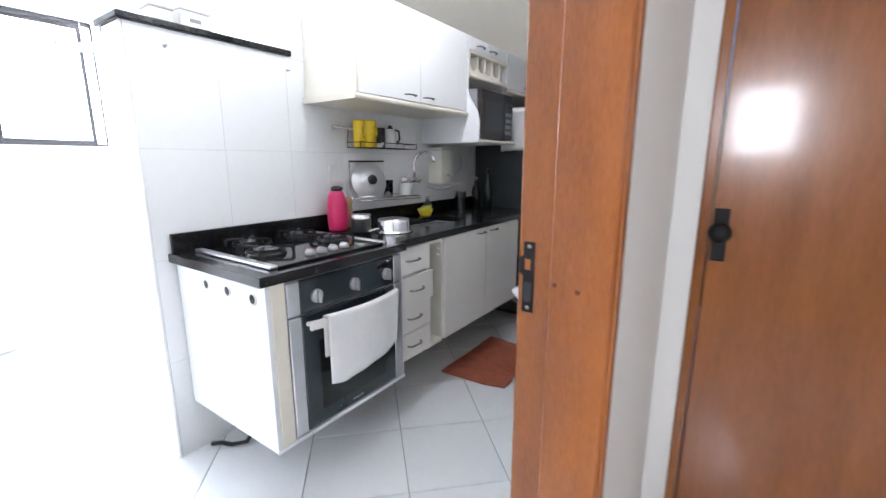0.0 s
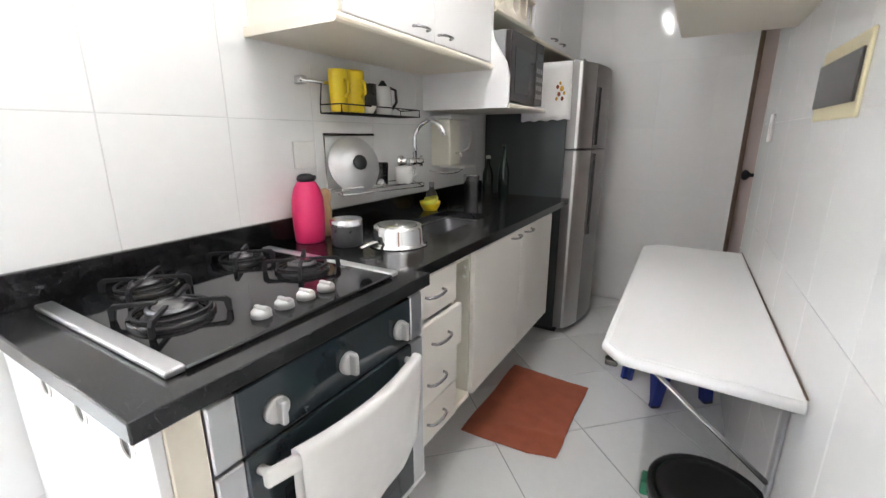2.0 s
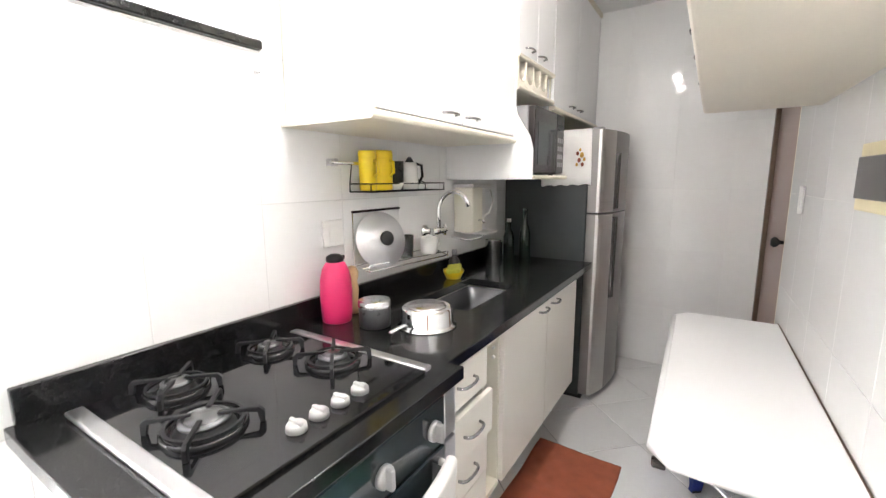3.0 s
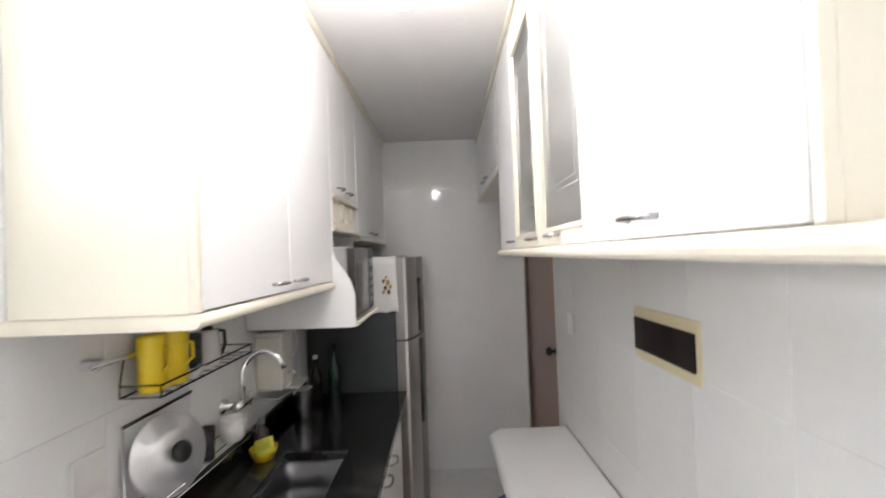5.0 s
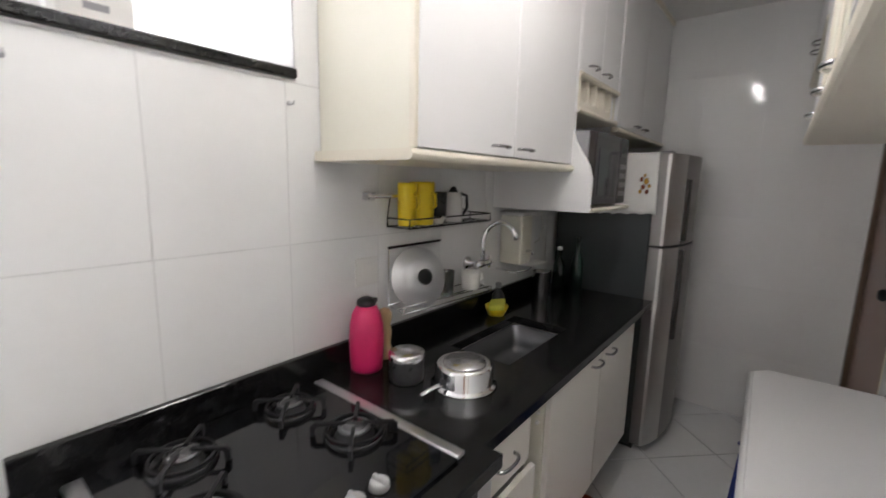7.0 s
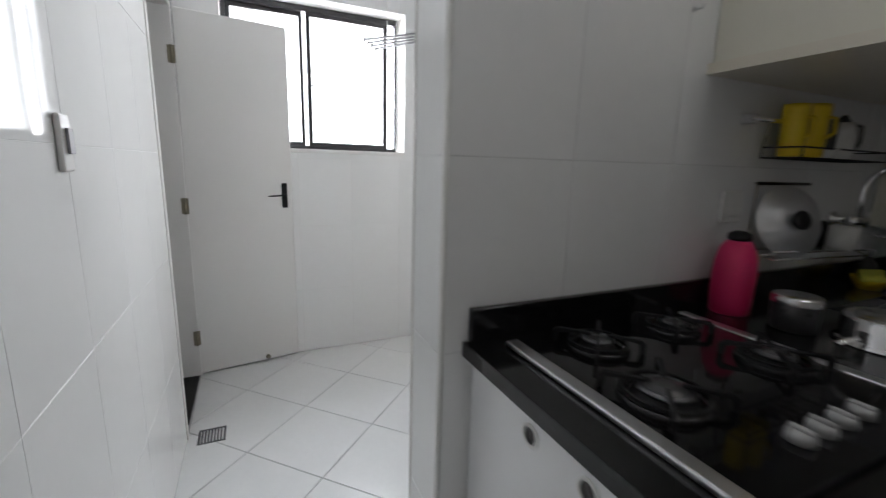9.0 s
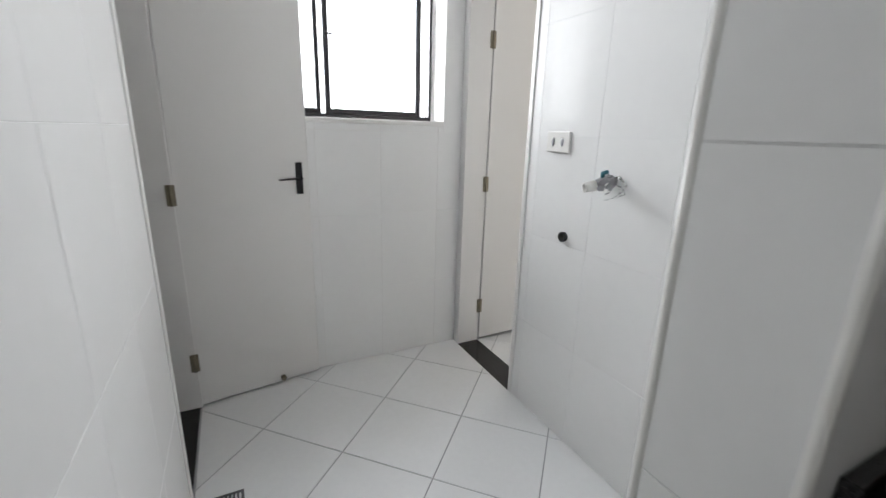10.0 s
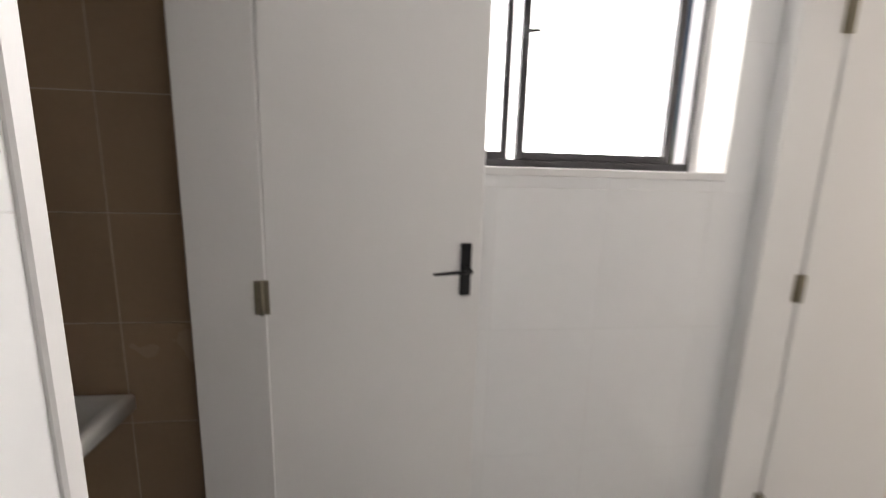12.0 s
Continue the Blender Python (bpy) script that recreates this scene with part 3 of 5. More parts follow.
top = [f for f in bm.faces if f.calc_center_median().z > CT - 0.035]
bmesh.ops.delete(bm, geom=top, context="FACES")
bmesh.ops.solidify(bm, geom=bm.faces[:], thickness=0.002)
for f in bm.faces:
    f.smooth = True
part("bowl", bm, M_SINK, basin)
part("drain", lathe([(0, 0.001), (0.02, 0.001), (0.03, 0.004), (0.042, 0.004), (0.044, 0)], (-1.45, 2.24, CT - 0.168)), M_CHROME, basin, "chrome drain")

oven_unit = thing("oven_cabinet", (-1.45, 1.2, 0.25), "white laminate wall-hung oven cabinet with three vent holes", "cabinet")
bm = prism([(-1.74, 0.26), (-1.118, 0.26), (-1.118, CT - 0.038), (-1.74, CT - 0.038)], 0.862, 0.880, "Y", 0.0015)
part("side_panel", bm, M_LAM, oven_unit)
for hx in (-1.509, -1.358, -1.193):
    ring = part("vent_ring", lathe([(0.0175, 0), (0.024, 0), (0.024, 0.0025), (0.0175, 0.0035), (0.0175, 0)], (hx, 0.862, 0.82), "-Y", 28), M_WHITEPL, oven_unit, "pale plastic vent ring")
    # the panel is uncut: a dark disc gives the hole's inner shade
    part("vent_hole", lathe([(0, 0.0006), (0.0175, 0.0006), (0.0175, 0)], (hx, 0.862, 0.82), "-Y", 28), M_DARKWIN, ring, "dark disc for the shade in the vent hole")
part("side_panel", box(-1.74, -1.118, 1.548, 1.564, 0.26, CT - 0.038, 0.0015), M_LAM, oven_unit)
part("bottom_panel", box(-1.74, -1.114, 0.862, 1.564, 0.243, 0.2595, 0.0015), M_LAM, oven_unit)
part("back_panel", box(-1.745, -1.741, 0.862, 1.564, 0.26, CT - 0.038, 0.001), M_LAM, oven_unit)
part("front_stile", box(-1.134, -1.114, 0.8805, 0.936, 0.26, CT - 0.038, 0.002), M_EDGE, oven_unit, "cream front stile")


def oven_bow(y):
    """How far the bowed oven handle stands out along its length."""
    return -1.074 + 0.034 * (1 - ((y - 1.24) / 0.24) ** 2)


oven = thing("built_in_oven", (-1.12, 1.24, 0.27), "built-in oven with dark glass door and steel side strips", "oven")
part("body", box(-1.65, -1.122, 0.94, 1.545, 0.268, CT - 0.042, 0.003), M_GREY, oven)
pan = part("control_panel", box(-1.1215, -1.108, 0.990, 1.492, 0.742, 0.868, 0.003), M_OVEN_GLASS, oven, "dark control panel")
for y0, y1 in ((0.938, 0.9895), (1.4925, 1.546)):
    part("side_strip", box(-1.1215, -1.108, y0, y1, 0.742, 0.868, 0.003), M_STEEL, oven)
    part("side_strip", box(-1.1215, -1.107, y0, y1, 0.272, 0.734, 0.003), M_STEEL, oven)
for ky in (1.06, 1.25, 1.44):
    k = part("knob", join(lathe([(0, 0), (0.026, 0), (0.0255, 0.010), (0.021, 0.013), (0, 0.013)], (-1.108, ky, 0.797), "X", 24), moved(box(0, 0.03, -0.0065, 0.0065, -0.024, 0.024, 0.004, 2), Matrix.Translation((-1.108, ky, 0.797)))), M_KNOB, oven, "silver grip knob")
odoor = part("oven_door", box(-1.1215, -1.106, 0.990, 1.492, 0.272, 0.734, 0.004), M_OVEN_GLASS, oven, "dark glass oven door")
part("inner_window", box(-1.1058, -1.1052, 1.06, 1.425, 0.33, 0.62, 0.0002), M_COOK_GLASS, odoor)
part("logo_plate", box(-1.1057, -1.1048, 1.215, 1.275, 0.292, 0.300, 0.0003), M_GREY, odoor)
part("door_handle", join(tube([(-1.107, 1.015, 0.70), (-1.07, 1.018, 0.702)], 0.009), tube([(-1.107, 1.465, 0.70), (-1.07, 1.462, 0.702)], 0.009), prism([(oven_bow(1.0 + 0.04 * i) + 0.007, 1.0 + 0.04 * i) for i in range(13)] + [(oven_bow(1.0 + 0.04 * i) - 0.007, 1.0 + 0.04 * i) for i in range(12, -1, -1)], 0.685, 0.72, "Z", 0.004, 2)), M_WHITEPL, odoor, "pale bar handle")


def towel_fn(u, v):
    y = 1.058 + 0.405 * u
    x = oven_bow(y)
    sag = 0.010 * math.sin(math.pi * u)
    if v < 0.36:
        return (x - 0.014, y, 0.56 + (0.163 - sag) * v / 0.36)
    if v < 0.48:
        a = math.pi * (v - 0.36) / 0.12
        return (x + 0.001 - 0.015 * math.cos(a), y, 0.723 - 0.3 * sag + 0.008 * math.sin(a))
    w = (v - 0.48) / 0.52
    fold = (0.004 * math.sin(7 * u + 1) + 0.002 * math.sin(19 * u)) * w
    low = 0.436 + 0.055 * u ** 1.4 + 0.018 * max(0, 0.15 - u) * 6 + 0.004 * math.sin(6 * u)
    return (x + 0.016 + fold - 0.012 * w, y + 0.02 * w * (0.4 - u), 0.723 - 0.3 * sag + (low - 0.723) * w)


solo("dish_towel", sheet(None, 28, 30, towel_fn, 0.004), M_TOWEL, "white cotton towel folded over the oven handle", "towel")

hob = thing("gas_cooktop", (-1.43, 1.22, CT), "black glass gas cooktop with four burners and steel strips", "cooktop")
part("glass_plate", box(-1.692, -1.158, 0.945, 1.485, CT + 0.001, CT + 0.010, 0.003), M_COOK_GLASS, hob)
part("burner_box", box(CX0 + 0.01, CX1 - 0.01, CY0 + 0.01, CY1 - 0.01, CT - 0.05, CT + 0.0008, 0.002), M_BLACK, hob)
for y0, y1 in ((0.915, 0.948), (1.482, 1.512)):
    part("steel_strip", box(-1.690, -1.160, y0, y1, CT + 0.0012, CT + 0.014, 0.004, 2), M_STEEL_H, hob)
for ky in (1.135, 1.192, 1.251, 1.312):
    part("knob", join(lathe([(0, 0), (0.021, 0), (0.020, 0.012), (0.016, 0.016), (0, 0.016)], (-1.225, ky, CT + 0.0102), n=22), moved(box(-0.018, 0.018, -0.005, 0.005, 0.010, 0.022, 0.003, 2), Matrix.Translation((-1.225, ky, CT + 0.01)))), M_KNOB, hob, "silver control knob")


def burner(x, y, r, reach):
    """A burner with its cap, and an iron pan support: a ring on the glass with four arched prongs."""
    b = part("burner", lathe([(r * 1.35, 0), (r * 1.35, 0.003), (r * 1.2, 0.005), (r * 1.1, 0.014), (r * 0.9, 0.017), (r * 0.9, 0.012), (0, 0.012)], (x, y, CT + 0.0102), n=32), M_IRON, hob)
    part("burner_cap", lathe([(0, 0.0), (r * 0.82, 0.0), (r * 0.86, 0.004), (r * 0.8, 0.009), (r * 0.3, 0.011), (0, 0.011)], (x, y, CT + 0.0265), n=32), M_CAP, b, "dark enamel burner cap")
    part("flame_ring", lathe([(r * 0.84, 0.0166), (r * 1.12, 0.0166), (r * 1.12, 0.0215), (r * 0.98, 0.0245), (r * 0.88, 0.0245), (r * 0.84, 0.0166)], (x, y, CT + 0.0102), n=32), M_SINK, b, "bright metal flame ring")
    part("drip_ring", lathe([(r * 1.45, 0.0), (r * 1.45, 0.004), (reach * 0.66, 0.009), (reach * 0.69, 0.009), (reach * 0.71, 0.006), (reach * 0.71, 0.0)], (x, y, CT + 0.0102), n=36), M_ENAMEL, b, "glossy black drip ring")
    sup = part("pan_support", lathe([(reach * 0.60, 0.0225), (reach * 0.60, 0.0275), (reach * 0.655, 0.0275), (reach * 0.655, 0.0225), (reach * 0.60, 0.0225)], (x, y, CT), n=36, smooth=False), M_IRON, hob, "black iron pan support")
    for k in range(4):
        at = Matrix.Translation((x, y, CT)) @ pose(0, 0, 0, 0, 0, 45 + 90 * k)
        f = reach
        bar = prism([(f - 0.010, 0.0105), (f, 0.0105), (f, 0.034), (f - 0.010, 0.043), (r * 0.62, 0.043), (r * 0.55, 0.039), (r * 0.9, 0.036), (f * 0.68, 0.035), (f - 0.014, 0.032)], -0.0045, 0.0045, "Y", 0.001)
        part("prong", moved(bar, at), M_IRON, sup)


burner(-1.385, 1.045, 0.042, 0.112)
burner(-1.595, 1.095, 0.030, 0.098)
burner(-1.610, 1.355, 0.028, 0.092)
burner(-1.400, 1.395, 0.034, 0.102)

drawers = thing("drawer_unit", (-1.45, 1.69, 0.27), "white drawer unit with four drawers, second slightly open", "cabinet")
part("body", join(box(-1.74, -1.175, 1.567, 1.583, 0.28, CT - 0.038, 0.001), box(-1.74, -1.160, 1.806, 1.822, 0.28, CT - 0.038, 0.001), box(-1.74, -1.175, 1.583, 1.806, 0.28, 0.296, 0.001), box(-1.745, -1.741, 1.567, 1.822, 0.28, CT - 0.038, 0)), M_SIDE, drawers)
for z0, z1, out in ((0.738, 0.872, 0.0), (0.586, 0.732, 0.022), (0.436, 0.580, 0.004), (0.292, 0.431, 0.002)):
    d = part("drawer_front", box(-1.172 + out, -1.154 + out, 1.570, 1.828, z0, z1, 0.003, 2), M_LAM_AGED, drawers)
    part("drawer_box", box(-1.60 + out, -1.1725 + out, 1.588, 1.80, z0 + 0.012, z1 - 0.03, 0.001), M_INNER, d)
    handle(1.685, (z0 + z1) / 2 + 0.003, -1.154 + out, 1, d, 0.10)
niche = thing("open_shelf_unit", (-1.45, 1.9, 0.27), "narrow open white niche between drawers and sink doors", "cabinet")
part("body", join(box(-1.74, -1.735, 1.8235, 1.955, 0.28, CT - 0.038, 0), box(-1.735, -1.165, 1.8235, 1.955, 0.28, 0.300, 0.001), box(-1.735, -1.165, 1.8235, 1.955, 0.858, CT - 0.038, 0.001)), M_SIDE, niche)
for kz in (0.78, 0.815):
    part("peg", lathe([(0, 0), (0.006, 0), (0.006, 0.008), (0.004, 0.011), (0, 0.011)], (-1.19, 1.9545, kz), "-Y", 12), M_WHITEPL, niche)
sinkbase = thing("sink_cabinet", (-1.45, 2.43, 0.27), "white wall-hung sink cabinet with two doors", "cabinet")
part("body", join(box(-1.74, -1.172, 1.9555, 1.972, 0.29, CT - 0.038, 0.001), box(-1.74, -1.172, 2.885, 2.901, 0.29, CT - 0.038, 0.001), box(-1.74, -1.172, 1.972, 2.885, 0.29, 0.306, 0.001), box(-1.745, -1.741, 1.9555, 2.901, 0.29, CT - 0.038, 0)), M_SIDE, sinkbase)
for y0, y1, hy in ((1.962, 2.425, 2.355), (2.430, 2.898, 2.515)):
    d = part("door", box(-1.171, -1.152, y0, y1, 0.292, 0.873, 0.003, 2), M_LAM_AGED, sinkbase)
    handle(hy, 0.852, -1.152, 1, d, 0.085)
solo("gas_hose", tube([(-1.72, 0.90, 0.012), (-1.69, 0.93, 0.013), (-1.64, 0.95, 0.012), (-1.60, 1.0, 0.013), (-1.62, 1.08, 0.06), (-1.70, 1.12, 0.22)], 0.010, 8), M_BLACK, "black hose on the floor under the oven", "hose")

# ---- kitchen: wall units over the sink ----


def wall_board(name_parent, x0, x1, y0, y1, z0, z1, out):
    """A bottom board with a rounded front edge."""
    r = (z1 - z0) / 2
    xf = x1 if out > 0 else x0
    xb = x0 if out > 0 else x1
    pts = [(xb, z0), (xb, z1)] + [(xf - out * r + out * r * math.cos(radians(a)), (z0 + z1) / 2 + r * math.sin(radians(a))) for a in range(90, -91, -30)]
    return part("bottom_board", prism(pts, y0, y1, "Y"), M_EDGE, name_parent, "cream bottom board with rounded edge")


ZT = ZC - 0.004
uA = thing("wall_cabinet", (-1.56, 2.05, 1.58), "white two-door wall cabinet with cream bottom board", "cabinet", "wall cabinets over the worktop")
for y0 in (1.566, 2.519):
    part("side_panel", box(XL + 0.002, -1.394, y0, y0 + 0.015, 1.60, ZT, 0.001), M_SIDE, uA)
part("back_panel", box(XL + 0.002, XL + 0.006, 1.5815, 2.5185, 1.60, ZT, 0), M_SIDE, uA)
wall_board(uA, XL + 0.002, -1.362, 1.545, 2.534, 1.572, 1.5995, 1)
part("edge_post", box(-1.3935, -1.372, 1.562, 1.578, 1.60, ZT, 0.006, 3), M_EDGE, uA, "rounded cream corner strip")
for y0, y1, hy in ((1.580, 2.047, 1.955), (2.050, 2.532, 2.115)):
    d = part("door", box(-1.393, -1.374, y0, y1, 1.604, ZC - 0.035, 0.003, 2), M_LAM, uA)
    handle(hy, 1.632, -1.374, 1, d, 0.085)
part("cornice", box(-1.393, -1.360, 1.562, 2.534, ZC - 0.033, ZT, 0.006, 2), M_EDGE, uA, "cream cornice strip")

uB = thing("wall_cabinet", (-1.56, 2.8, 1.40), "white wall unit with wine rack and open microwave niche", "cabinet", "wall cabinets over the worktop")
prof = [(XL + 0.002, 1.405), (-1.292, 1.405), (-1.285, 1.42), (-1.285, 1.545), (-1.30, 1.60), (-1.365, 1.70), (-1.374, 1.735), (-1.374, ZT), (XL + 0.002, ZT)]
part("side_panel", prism(prof, 2.536, 2.552, "Y", 0.0015), M_LAM, uB)
part("side_panel", prism([(XL + 0.002, 1.405), (-1.40, 1.405), (-1.40, ZT), (XL + 0.002, ZT)], 3.066, 3.080, "Y", 0.0015), M_LAM, uB)
wall_board(uB, XL + 0.002, -1.275, 2.553, 3.066, 1.405, 1.425, 1)
wall_board(uB, XL + 0.002, -1.362, 2.553, 3.066, 1.815, 1.840, 1)
wall_board(uB, XL + 0.002, -1.362, 2.553, 3.066, 1.958, 1.980, 1)
part("back_panel", box(XL + 0.002, XL + 0.006, 2.553, 3.066, 1.426, ZT, 0), M_LAM, uB)
for i in range(5):
    y = 2.557 + 0.1 * i
    part("pigeonhole_divider", box(-1.70, -1.372, y + 0.001, y + 0.013, 1.8405, 1.9575, 0.003), M_EDGE, uB)
    if i < 4:
        part("pigeonhole_lip", prism([(y + 0.0135, 1.8405), (y + 0.0995, 1.8405), (y + 0.0995, 1.885), (y + 0.085, 1.868), (y + 0.0565, 1.860), (y + 0.028, 1.868), (y + 0.0135, 1.885)], -1.386, -1.374, "X"), M_EDGE, uB)
for y0, y1, hy in ((2.554, 2.810, 2.69), (2.813, 3.066, 2.86)):
    d = part("door", box(-1.393, -1.374, y0, y1, 1.984, ZC - 0.035, 0.003, 2), M_LAM, uB)
    handle(hy, 2.015, -1.374, 1, d, 0.085)
part("cornice", box(-1.393, -1.360, 2.536, 3.079, ZC - 0.033, ZT, 0.006, 2), M_EDGE, uB, "cream cornice strip")

uC = thing("wall_cabinet", (-1.56, 3.55, 1.80), "white two-door wall cabinet above the fridge", "cabinet", "wall cabinets over the worktop")
for y0 in (3.081, YN - 0.02):
    part("side_panel", box(XL + 0.002, -1.394, y0, y0 + 0.014, 1.815, ZT, 0.001), M_SIDE, uC)
wall_board(uC, XL + 0.002, -1.362, 3.081, YN - 0.006, 1.790, 1.8145, 1)
for y0, y1, hy in ((3.084, 3.560, 3.43), (3.563, YN - 0.010, 3.61)):
    d = part("door", box(-1.393, -1.374, y0, y1, 1.818, ZC - 0.035, 0.003, 2), M_LAM, uC)
    handle(hy, 1.85, -1.374, 1, d, 0.085)
part("cornice", box(-1.393, -1.360, 3.081, YN - 0.006, ZC - 0.033, ZT, 0.006, 2), M_EDGE, uC, "cream cornice strip")

mw = thing("microwave", (-1.5, 2.80, 1.426), "dark grey microwave in the open niche", "microwave")
part("body", box(-1.66, -1.322, 2.570, 3.030, 1.432, 1.745, 0.006, 2), M_GREY, mw)
for fx in (-1.63, -1.35):
    for fy in (2.60, 3.0):
        part("foot", lathe([(0, 0), (0.012, 0), (0.012, 0.007), (0, 0.007)], (fx, fy, 1.4255), n=12), M_BLACK, mw)
md = part("door", box(-1.3215, -1.290, 2.572, 2.900, 1.436, 1.742, 0.005, 2), M_DARKWIN, mw, "dark glass door")
part("window", box(-1.2898, -1.2885, 2.62, 2.86, 1.475, 1.675, 0.0004), M_OVEN_GLASS, md, "dark glass window")
mp_ = part("control_panel", box(-1.3215, -1.290, 2.903, 3.028, 1.436, 1.742, 0.005, 2), M_BLACK, mw, "black control panel")
part("display", box(-1.2898, -1.2887, 2.918, 3.012, 1.655, 1.690, 0.0004), M_OVEN_GLASS, mp_)
for i in range(4):
    for j in range(3):
        part("key", box(-1.2898, -1.2885, 2.920 + 0.032 * j, 2.944 + 0.032 * j, 1.47 + 0.042 * i, 1.494 + 0.042 * i, 0.0005), M_GREY, mp_)

# ---- fridge ----
fridge = thing("refrigerator", (-1.45, 3.58, 0), "tall steel two-door refrigerator with dark grey sides", "refrigerator")
part("body", box(-1.735, -1.205, 3.252, 3.985, 0.03, 1.688, 0.008, 2), M_FRIDGE_SIDE, fridge)
part("plinth", box(-1.70, -1.19, 3.27, 3.97, 0.0, 0.0295, 0.004), M_BLACK, fridge)


def bulge(y):
    return -1.132 + 0.075 * math.sin(math.pi * min(max((y - 3.268) / 0.70, 0), 1)) ** 0.8


def fridge_door(z0, z1, h0, h1):
    edge = [(-1.2035, 3.250), (-1.150, 3.250), (-1.138, 3.256), (-1.132, 3.268)] + [(bulge(3.268 + 0.70 * i / 18), 3.268 + 0.70 * i / 18) for i in range(1, 18)] + [(-1.132, 3.968), (-1.150, 3.985), (-1.2035, 3.985)]
    d = part("door", prism(edge, z0, z1, "Z", 0.003), M_FRIDGE, fridge)
    ys = [3.268 + 0.016 * i for i in range(0, 9)]
    face = [(-1.150, 3.2475), (-1.136, 3.2495), (-1.128, 3.258)] + [(bulge(y) + 0.004, y) for y in ys]
    back = [(bulge(y) - 0.004, y) for y in reversed(ys)] + [(-1.136, 3.260), (-1.150, 3.2505)]
    part("edge_trim", prism(face + back, z0 + 0.004, z1 - 0.004, "Z"), M_FRIDGE_EDGE, d, "light steel door edge")
    ya, yb = 3.405, 3.440
    part("handle_strip", prism([(bulge(ya) - 0.003, ya), (bulge(ya) + 0.016, ya + 0.003), (bulge(yb) + 0.018, yb - 0.003), (bulge(yb) - 0.003, yb)], h0, h1, "Z", 0.003, 2), M_DARKWIN, d, "long dark grip")
    return d


lo = fridge_door(0.045, 1.196, 0.66, 1.175)
hi = fridge_door(1.206, 1.690, 1.225, 1.56)
part("gap_gasket", box(-1.203, -1.14, 3.254, 3.98, 1.1965, 1.2055, 0), M_BLACK, fridge)
part("hinge_cap", box(-1.19, -1.13, 3.255, 3.30, 1.6905, 1.702, 0.004, 2), M_GREY, fridge)


def cloth_fn(u, v):
    x = -1.192 - 0.30 * u
    wave = 0.004 * math.sin(17 * u)
    scallop = 0.008 * abs(math.sin(13 * u))
    if v < 0.5:
        return (x, 3.50 - 0.258 * v / 0.5, 1.6925 + wave * 0.3 + 0.004)
    w = (v - 0.5) / 0.5
    return (x + 0.01 * w, 3.2415 + wave * w - 0.006 * w, 1.694 - (0.325 + 0.01 * u) * w + scallop * w)


cloth = thing("fridge_cloth", (-1.3, 3.4, 1.69), "white cloth with embroidered flower hanging over the fridge", "cloth")
part("cloth", sheet(None, 30, 16, cloth_fn, 0.003), M_TOWEL, cloth)
for i, (fx, fz, r, m) in enumerate(((-1.24, 1.545, 0.012, M_FLOWER), (-1.255, 1.515, 0.010, M_FLOWER_DARK), (-1.235, 1.490, 0.009, M_FLOWER_DARK), (-1.265, 1.555, 0.009, M_FLOWER_DARK), (-1.25, 1.575, 0.007, M_FLOWER), (-1.225, 1.520, 0.008, M_FLOWER), (-1.268, 1.490, 0.008, M_FLOWER))):
    part("embroidered_petal", moved(lathe([(0, 0), (r, 0), (r * 0.8, 0.002), (0, 0.003)], (0, 0, 0), "-Y", 9), Matrix.Translation((fx, 3.2265, fz)) @ Matrix.Diagonal((1, 1, 1.4, 1))), m, cloth)

# ---- kitchen: wall units over the table ----
uR = thing("wall_cabinet", (-0.42, 1.98, 1.68), "white wall cabinet with two etched glass doors", "cabinet", "wall cabinets over the table")
RY0, RY1, RF = 1.068, 2.842, -0.612
part("side_panel", box(RF + 0.012, -0.204, RY0, RY0 + 0.016, 1.71, ZT, 0.001), M_SIDE, uR, "cream end panel")
part("side_panel", box(RF + 0.012, XR - 0.002, RY1 - 0.016, RY1, 1.71, ZT, 0.001), M_LAM, uR)
for sy in (1.553, 1.978, 2.402):
    part("partition", box(RF + 0.014, XR - 0.008, sy - 0.008, sy + 0.008, 1.715, ZT, 0.001), M_INNER, uR)
part("back_panel", box(XR - 0.007, XR - 0.002, RY0 + 0.016, RY1 - 0.016, 1.712, ZT, 0), M_INNER, uR)
for sz in (1.98, 2.23):
    for s0, s1 in ((1.085, 1.544), (1.562, 1.969), (1.987, 2.393), (2.411, 2.825)):
        part("shelf", box(RF + 0.05, XR - 0.008, s0, s1, sz, sz + 0.015, 0.001), M_INNER, uR)
wall_board(uR, RF - 0.026, -0.196, RY0 - 0.13, RY1 + 0.004, 1.680, 1.7085, -1)
part("edge_post", box(RF - 0.006, RF + 0.0115, RY0 - 0.002, RY0 + 0.008, 1.709, ZT, 0.003, 3), M_SIDE, uR, "rounded cream corner strip")
part("cornice", box(RF - 0.020, RF + 0.011, RY0 + 0.015, RY1, ZC - 0.033, ZT, 0.006, 2), M_EDGE, uR, "cream cornice strip")
for y0, y1, hy in ((1.078, 1.549, 1.345), (2.406, 2.838, 2.47)):
    d = part("door", box(RF - 0.008, RF + 0.011, y0, y1, 1.7105, ZC - 0.035, 0.003, 2), M_LAM, uR)
    handle(hy, 1.738, RF - 0.008, -1, d, 0.085)
